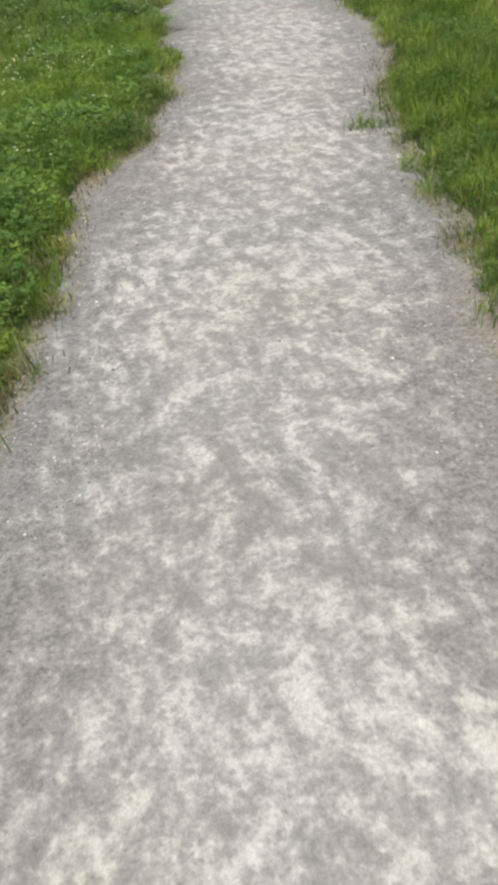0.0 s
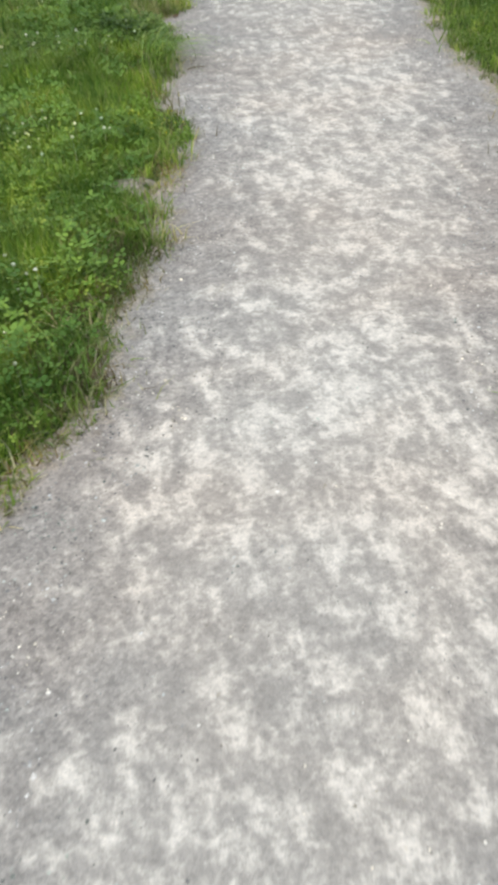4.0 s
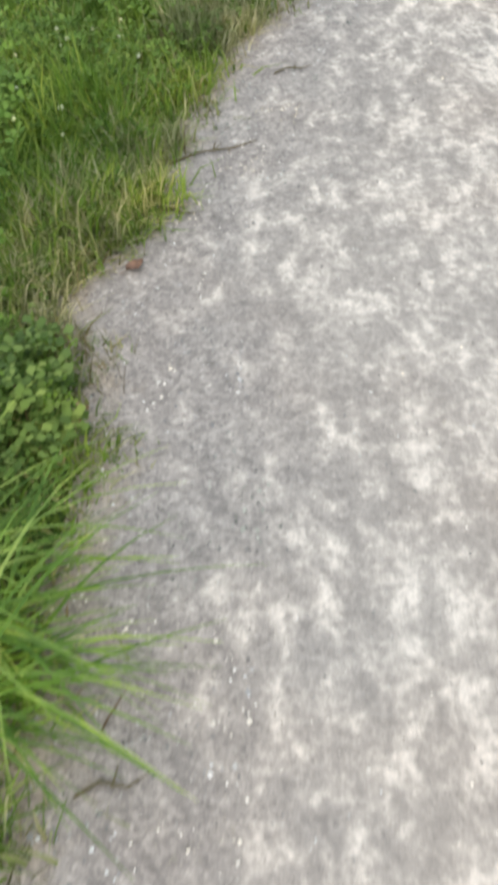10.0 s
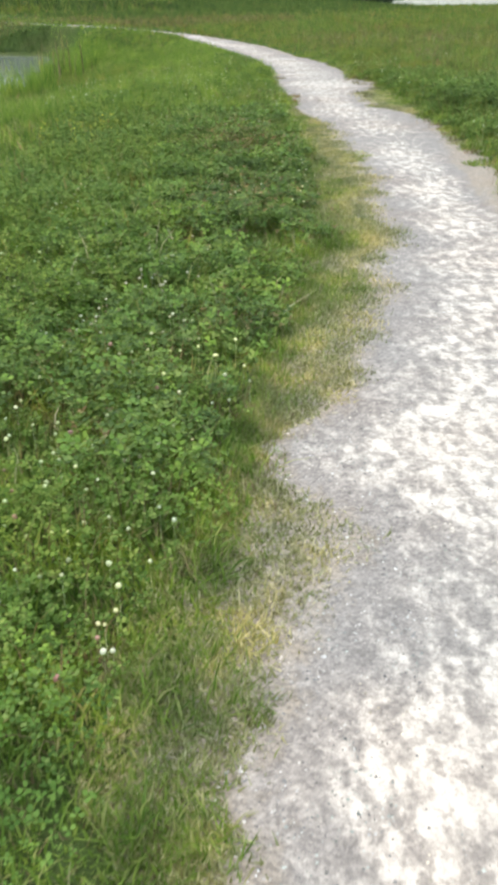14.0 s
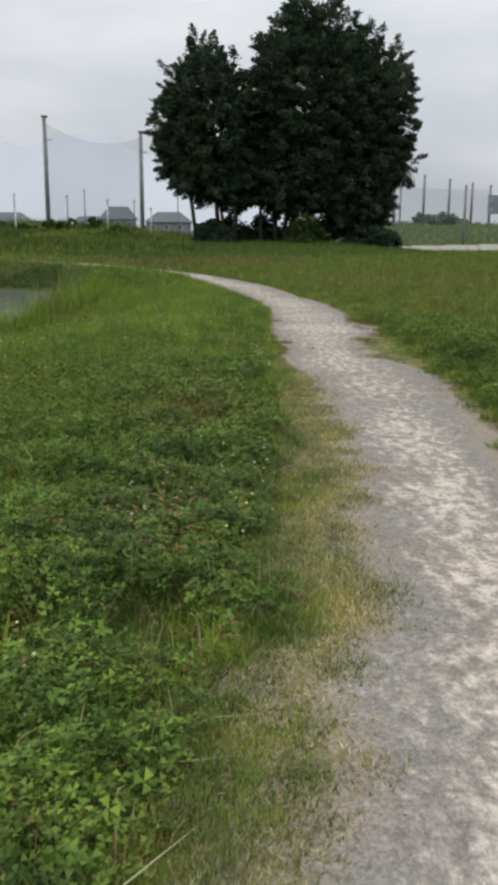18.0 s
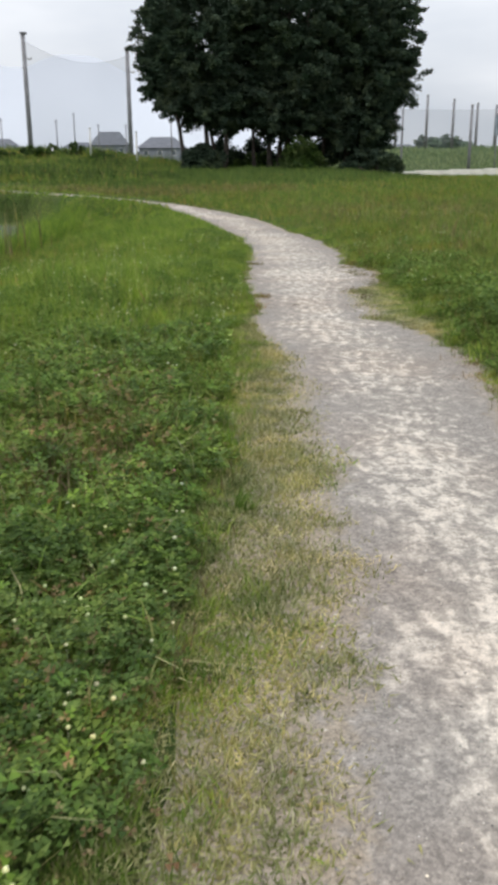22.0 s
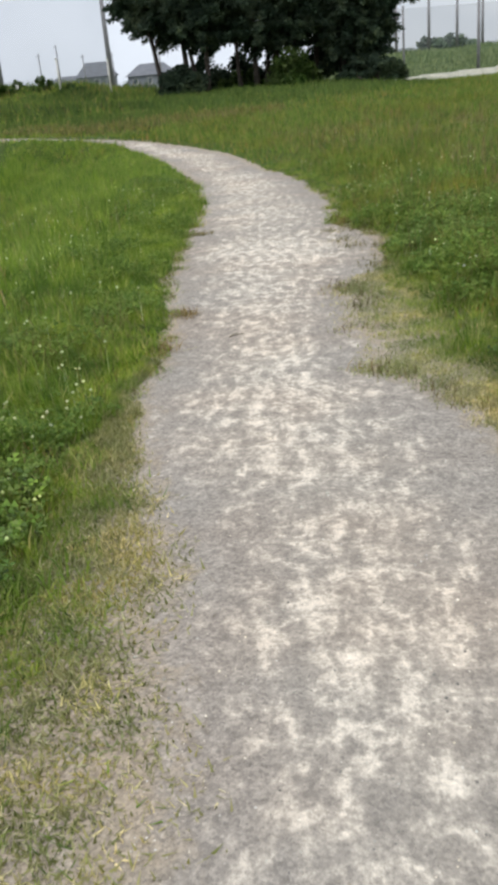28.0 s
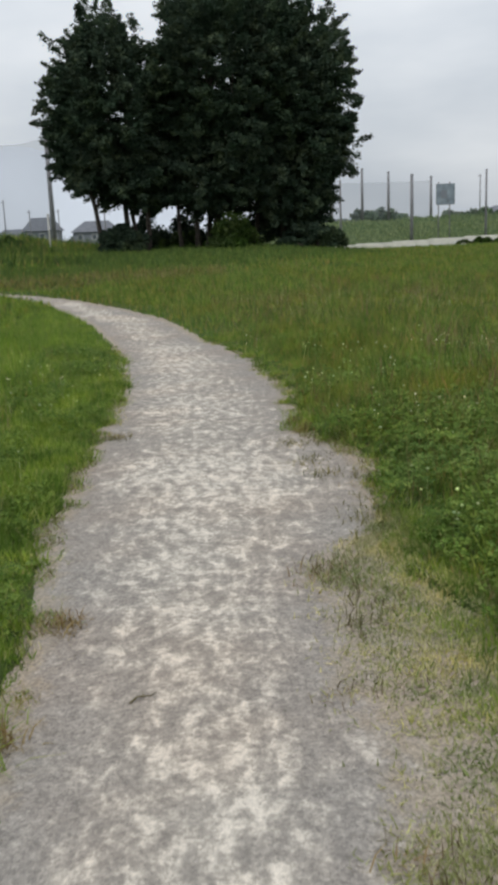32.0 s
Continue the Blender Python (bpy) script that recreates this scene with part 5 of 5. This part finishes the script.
def net(a, b, z0, z1, sag, label):
    """A hanging net between two poles, its top edge slack, with its ropes."""
    t = thing("ball_net", (0, 0, 0), label, "net")
    co, n = [], 12
    for i in range(n + 1):
        f = i / n
        slack = sag * 4 * f * (1 - f)
        for h in (0, 1):
            co.append((a[0] + (b[0] - a[0]) * f, a[1] + (b[1] - a[1]) * f, z0 if h == 0 else z1[0] + (z1[1] - z1[0]) * f - slack))
    k = np.arange(n) * 2
    raw_mesh("netting", np.array(co), np.stack([k, k + 2, k + 3, k + 1], -1), NETTING).parent = t
    part("top_rope", tube(bmesh.new(), co[1::2], [0.008] * (n + 1), 5), STEEL, t)
    part("bottom_rope", tube(bmesh.new(), co[0::2], [0.02] * (n + 1), 5), STEEL, t)
    return t


LP = [(-16.3, 80.5), (-9.2, 91.0)]
for (qx, qy), top in zip(LP, (11.43, 11.4)):
    net_pole((qx, qy, ground_at(qx, qy)), top - ground_at(qx, qy), 0.19 if qy < 85 else 0.20)
net(LP[0], LP[1], 2.4, (11.0, 11.0), 1.1, "slack grey ball net between two poles")

for qx, qy, top in ((25.85, 150, 11.1), (30.7, 150, 11.6), (34.85, 150, 11.0), (38.6, 150, 10.4), (41.6, 150, 10.1), (61.0, 150, 11.2), (20.6, 150, 11.0)):
    net_pole((qx, qy, ground_at(qx, qy)), top - ground_at(qx, qy), 0.21, False, "far net poles")
net((20.6, 150.3), (41.6, 150.3), ground_at(30, 150) + 0.4, (10.0, 9.6), 0.2, "hazy grey net of a distant ball ground")
for qx, qy, top in ((15.1, 84.0, 5.95), (21.05, 84.0, 6.2), (27.35, 84.0, 6.4)):
    net_pole((qx, qy, ground_at(qx, qy)), top - ground_at(qx, qy), 0.09 if qx != 21.05 else 0.13, False, "net poles at the field edge")


def sign_board(place, low, high, half):
    t = thing("sign_board", place, "faded blue-grey sign board on posts", "sign")
    part("board", box(bmesh.new(), -half, half, -0.05, 0.05, low, high, 0.02), BOARD, t)
    part("panel", box(bmesh.new(), -half * 0.5, half * 0.15, -0.075, -0.052, low + (high - low) * 0.3, high - (high - low) * 0.3, 0.005), PLASTER, t, "pale faded panel")
    for sx in (-half * 0.7, half * 0.5):
        part("post", tube(bmesh.new(), [(sx, 0.12, -0.3), (sx, 0.12, high + 0.15)], [0.05, 0.045], 8), STEEL, t)


sign_board((24.2, 85.0, ground_at(24.2, 85)), 3.8 - ground_at(24.2, 85), 5.5 - ground_at(24.2, 85), 0.8)

# white posts along the embankment
for qx, qy, tall in ((-8.4, 61.5, 2.3), (-5.4, 60.3, 2.1), (-10.6, 60.6, 1.0), (-2.6, 60.2, 1.2), (-14.2, 60.2, 2.0), (-16.8, 60.4, 1.6)):
    tall -= 1.05 * float(bank_rise(np.array(qx), np.array(qy))) * 0.8
    tall = max(tall, 0.5)
    t = thing("white_post", (qx, qy, ground_at(qx, qy)), "thin weathered white post on the grassy bank", "post", "white posts on the bank")
    part("shaft", tube(bmesh.new(), [(0, 0, -0.2), (0, 0, tall)], [0.055, 0.05], 8), WHITEPOST, t)
    part("cap", box(bmesh.new(), -0.07, 0.07, -0.07, 0.07, tall, tall + 0.06, 0.015), WHITEPOST, t)

# pale concrete edge beyond the field
bm = bmesh.new()
for i in range(14):
    x0 = 13.0 + i * 3.0
    box(bm, x0, x0 + 2.97, 82.0, 82.35, ground_at(x0, 82) - 0.4, 0.85 + 0.026 * (x0 - 13), 0.03)
me = bpy.data.meshes.new("kerb_wall")
bm.to_mesh(me)
bm.free()
me.materials.append(CONCRETE)
tagged(new("kerb_wall", me), "low pale concrete wall beyond the field", "wall", kind="structure")


def house(place, wide, deep, eave, ridge, turn, label, windows=3, wall=PLASTER):
    t = thing("house", place, label, "house", "far houses", turn)
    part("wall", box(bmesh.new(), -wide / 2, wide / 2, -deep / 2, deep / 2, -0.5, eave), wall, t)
    bm = bmesh.new()
    o = 0.5
    hip = wide * 0.22
    v = [bm.verts.new(p) for p in ((-wide / 2 - o, -deep / 2 - o, eave), (wide / 2 + o, -deep / 2 - o, eave), (wide / 2 + o, deep / 2 + o, eave), (-wide / 2 - o, deep / 2 + o, eave), (-wide / 2 + hip, 0, ridge), (wide / 2 - hip, 0, ridge))]
    for f in ((0, 1, 5, 4), (2, 3, 4, 5), (3, 0, 4), (1, 2, 5), (3, 2, 1, 0)):
        bm.faces.new([v[k] for k in f])
    part("roof", bm, ROOFING, t)
    for k in range(windows):
        cx = -wide / 2 + wide * (k + 0.5) / windows
        w = part("window", box(bmesh.new(), cx - 0.55, cx + 0.55, -deep / 2 - 0.05, -deep / 2 + 0.05, eave - 1.7, eave - 0.5), WHITEPOST, t)
        part("pane", box(bmesh.new(), cx - 0.45, cx + 0.45, -deep / 2 - 0.08, -deep / 2 - 0.03, eave - 1.6, eave - 0.6), GLASS, w)
    return t


def far(x, y):
    return (x, y, ground_at(x, y) - 0.2)


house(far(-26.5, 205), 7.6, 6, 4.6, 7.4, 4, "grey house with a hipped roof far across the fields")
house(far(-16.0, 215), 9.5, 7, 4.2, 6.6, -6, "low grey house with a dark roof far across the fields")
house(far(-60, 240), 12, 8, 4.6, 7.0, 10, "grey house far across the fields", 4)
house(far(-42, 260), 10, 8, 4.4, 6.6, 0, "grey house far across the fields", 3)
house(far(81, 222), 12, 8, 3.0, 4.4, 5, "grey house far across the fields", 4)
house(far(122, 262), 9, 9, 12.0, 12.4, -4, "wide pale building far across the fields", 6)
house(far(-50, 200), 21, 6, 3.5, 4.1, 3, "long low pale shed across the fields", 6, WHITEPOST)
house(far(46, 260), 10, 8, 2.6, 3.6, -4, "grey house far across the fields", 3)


def far_woods(x0, x1, y, tall, count, label):
    t = thing("far_woods", far((x0 + x1) / 2, y), label, "woods", kind="stuff")
    half = (x1 - x0) / 2
    clumps = [(random.uniform(-half, half), random.uniform(-4, 4), random.uniform(0.1, 0.75) * tall * (0.55 + 0.45 * math.sin(i * 1.7) ** 2), tall * random.uniform(0.22, 0.36)) for i in range(count)]
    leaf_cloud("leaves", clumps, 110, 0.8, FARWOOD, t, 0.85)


# tree lines whose haze comes from their leaf colour
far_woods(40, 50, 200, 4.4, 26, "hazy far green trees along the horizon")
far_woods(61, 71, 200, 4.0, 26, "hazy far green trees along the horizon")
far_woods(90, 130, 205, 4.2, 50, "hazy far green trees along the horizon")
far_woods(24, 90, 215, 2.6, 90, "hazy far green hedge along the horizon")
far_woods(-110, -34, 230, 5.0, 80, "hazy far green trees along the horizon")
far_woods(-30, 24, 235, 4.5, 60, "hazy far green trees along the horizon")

for qx, qy, tall in ((-31.5, 190, 10.5), (-36.0, 195, 9.5), (-27, 192, 8.5), (-12.2, 190, 9.0), (-22.4, 200, 8.8), (-46, 190, 9.5), (70, 210, 11.0)):
    t = thing("utility_pole", far(qx, qy), "thin grey utility pole far across the fields", "pole", "far utility poles")
    part("shaft", tube(bmesh.new(), [(0, 0, -0.2), (0, 0, tall)], [0.16, 0.11], 8), STEEL, t)
    part("crossarm", box(bmesh.new(), -0.55, 0.35, -0.05, 0.05, tall - 0.5, tall - 0.4, 0.02), STEEL, t)

# mountains lost in cloud, their distance haze put into the pale base colour
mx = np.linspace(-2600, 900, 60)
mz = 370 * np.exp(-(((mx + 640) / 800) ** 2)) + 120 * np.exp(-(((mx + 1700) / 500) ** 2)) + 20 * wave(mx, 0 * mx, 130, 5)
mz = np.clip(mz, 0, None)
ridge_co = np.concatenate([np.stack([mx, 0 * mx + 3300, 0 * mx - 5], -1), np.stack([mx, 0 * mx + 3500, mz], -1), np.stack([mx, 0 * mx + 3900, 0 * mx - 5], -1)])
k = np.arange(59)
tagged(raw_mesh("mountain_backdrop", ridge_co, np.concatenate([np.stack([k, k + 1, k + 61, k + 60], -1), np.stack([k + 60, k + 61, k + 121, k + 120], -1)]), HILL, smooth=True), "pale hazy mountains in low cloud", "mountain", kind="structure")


def weed(x, y, leaves, size, label="broad-leaved green weed at the path's edge"):
    """A low rosette of broad, folded leaves."""
    t = thing("weed", (x, y, ground_at(x, y)), label, "plant", "broad-leaved weeds")
    for i in range(leaves):
        a = 2.4 * i + random.uniform(-0.3, 0.3)
        length, wide, rise = size * random.uniform(0.7, 1.15), size * random.uniform(0.20, 0.30), random.uniform(0.25, 0.7)
        bm = bmesh.new()
        rows = []
        for f in (0.0, 0.2, 0.45, 0.75, 1.0):
            r, z = length * f, length * rise * math.sin(f * 2.0) * 0.8
            w = wide * math.sin(math.pi * min(0.98, 0.08 + 0.92 * f)) ** 0.8
            rows.append([bm.verts.new((math.cos(a) * r - math.sin(a) * s * w, math.sin(a) * r + math.cos(a) * s * w, z + 0.25 * abs(s) * w)) for s in (-1, 0, 1)])
        for lo, hi in zip(rows, rows[1:]):
            for k in (0, 1):
                bm.faces.new((lo[k], lo[k + 1], hi[k + 1], hi[k])).smooth = True
        part("leaf", bm, WEED, t)
    return t


random.seed(5)
for qx, qy, n, s in ((-1.66, -5.16, 9, 0.13), (-1.75, -4.86, 7, 0.11), (-1.66, -5.55, 5, 0.05), (-1.80, -5.60, 6, 0.08), (-1.31, -2.84, 6, 0.16), (-1.42, -2.50, 7, 0.13), (-1.20, -1.95, 7, 0.10), (-2.1, -6.6, 7, 0.10), (-2.75, -8.4, 7, 0.11), (-1.62, -4.25, 6, 0.10), (-0.9, -0.9, 6, 0.10), (-0.75, 0.6, 7, 0.12), (-0.55, 3.4, 7, 0.14), (-0.1, 5.6, 8, 0.15), (0.1, 6.4, 7, 0.14), (2.9, 10.4, 7, 0.14), (3.0, 12.2, 7, 0.14), (0.55, 12.7, 6, 0.11), (-0.45, -6.95, 7, 0.11), (-0.72, -8.3, 7, 0.11)):
    weed(qx, qy, n + 7, s * 0.52)


def twig(x, y, turn, length):
    """A dry grass stem lying on the gravel."""
    t = thing("dry_stem", (x, y, ground_at(x, y) + 0.004), "long dry straw-coloured grass stem lying on gravel", "twig", "dry stems", turn)
    part("stalk", tube(bmesh.new(), [(0, 0, 0), (length * 0.35, 0.012, 0.006), (length * 0.7, -0.006, 0.004), (length, 0.01, 0.0)], [0.003, 0.0028, 0.0022, 0.0012], 6), SEED, t)
    part("side_shoot", tube(bmesh.new(), [(length * 0.5, 0.0, 0.004), (length * 0.62, 0.03, 0.008)], [0.0018, 0.001], 5), SEED, t)


twig(-0.98, -1.98, 14, 0.27)
twig(-0.62, -1.52, 8, 0.13)
twig(-1.22, -3.72, 6, 0.12)
twig(-1.02, -2.2, -20, 0.10)
twig(1.25, 12.6, 30, 0.10)
tufts([(0.97, 13.22), (0.94, 16.6), (2.36, 16.45), (2.33, 16.75), (0.86, 12.4)], 140, 0.07, 0.006, 0.95, SEED, "dark matted dead tufts lying on the gravel", 0.05)

# low yellow-green mat with small yellow flowers spilling over the edge
x, y = scatter(26000, -2.0, -1.2, -5.2, -4.2, lambda x, y: (off_path(x, y) > -0.05) & (off_path(x, y) < 0.42) & (np.hypot((x + 1.62) / 0.28, (y + 4.74) / 0.25) + 0.35 * wave(x, y, 0.13, 101) < rng.uniform(0.6, 1.05, len(x))))
blades("grass", x[::2], y[::2], 0.085, 0.0075, 0.9, TUFT, "low mat of fresh yellow-green grass at the path's edge")
clover_leaves("mat_plants", x[1::4], y[1::4], 0.075, 0.0085, YELLOWISH, "low yellow-green creeping plants at the path's edge")
x, y = x[::160], y[::160]
heads("yellow_flowers", x, y, 0.055, 0.0042, YELLOW, "tiny yellow flowers on the creeping plants", "flowers")
x, y = beside(12000, True, -9.8, -1.5, -0.03, 0.5, lambda x, y: wave(x, y, 0.5, 103) + 0.5 * wave(x, y, 0.2, 104) > 0.0)
clover_leaves("clover", x, y, 0.06, 0.0125, CLOVER, "low dark green clover creeping at the path's edge")
# dead brown tufts and mown litter along the turf's edge
ty = rng.uniform(-9.6, 9.0, 130)
c = np.stack([left_edge(ty) - np.interp(ty, LUSH_Y, LUSH_W) - rng.uniform(-0.04, 0.2, 130), ty], -1)
tufts(c, 36, 0.075, 0.005, 0.97, SEED, "dead brown matted tufts at the turf's edge", 0.06)
ty = rng.uniform(-9.6, -5.6, 90)
c = np.stack([left_edge(ty) - rng.uniform(-0.02, 0.12, 90), ty], -1)
tufts(c, 44, 0.055, 0.0055, 0.98, SEED, "dead brown matted grass along the turf's edge", 0.05)
tufts(c[::2], 30, 0.06, 0.005, 0.97, STRAW, "dry matted grass along the turf's edge", 0.06)
ty = np.concatenate([rng.uniform(-9.0, -5.0, 34), rng.uniform(4.0, 16.0, 60)])
c = np.stack([right_edge(ty) + rng.uniform(-0.05, 0.16, 94), ty], -1)
tufts(c, 36, 0.07, 0.005, 0.97, SEED, "dead brown matted tufts at the turf's edge", 0.06)
tufts(np.stack([rng.uniform(2.2, 2.62, 26), rng.uniform(13.9, 16.2, 26)], -1), 44, 0.055, 0.006, 0.97, DULL, "brown litter and matted tufts on a worn bare spot", 0.06)
# tufts standing out on the gravel by the field side
tufts([(-0.88, -7.33), (-0.84, -7.28), (0.24, -4.26), (0.44, -3.75), (0.30, -4.05), (2.1, 6.9), (2.16, 6.86), (2.44, 16.7)], 90, 0.07, 0.006, 0.95, GRASS, "small flat green tufts growing out of the gravel", 0.05)


def dry_leaf(x, y, turn, size):
    """A curled dead leaf on the gravel."""
    t = thing("dead_leaf", (x, y, ground_at(x, y) + 0.006), "small curled reddish-brown dead leaf on the gravel", "leaf", "dead leaves", turn)
    bm = bmesh.new()
    rows = []
    for f, w in ((0.0, 0.05), (0.25, 0.30), (0.55, 0.36), (0.85, 0.18), (1.0, 0.03)):
        rows.append([bm.verts.new((size * (f - 0.5), size * w * q, size * (0.22 * abs(q) + 0.12 * (f - 0.5) ** 2 * 4))) for q in (-1, 0, 1)])
    for lo, hi in zip(rows, rows[1:]):
        for k in (0, 1):
            bm.faces.new((lo[k], lo[k + 1], hi[k + 1], hi[k])).smooth = True
    part("blade", bm, DEAD, t)
    part("stalk", tube(bmesh.new(), [(-size * 0.5, 0, 0), (-size * 0.85, size * 0.06, 0.002)], [0.0012, 0.0009], 5), DEAD, t)


dry_leaf(-1.09, -2.43, 30, 0.05)
dry_leaf(-1.07, -2.02, -50, 0.04)
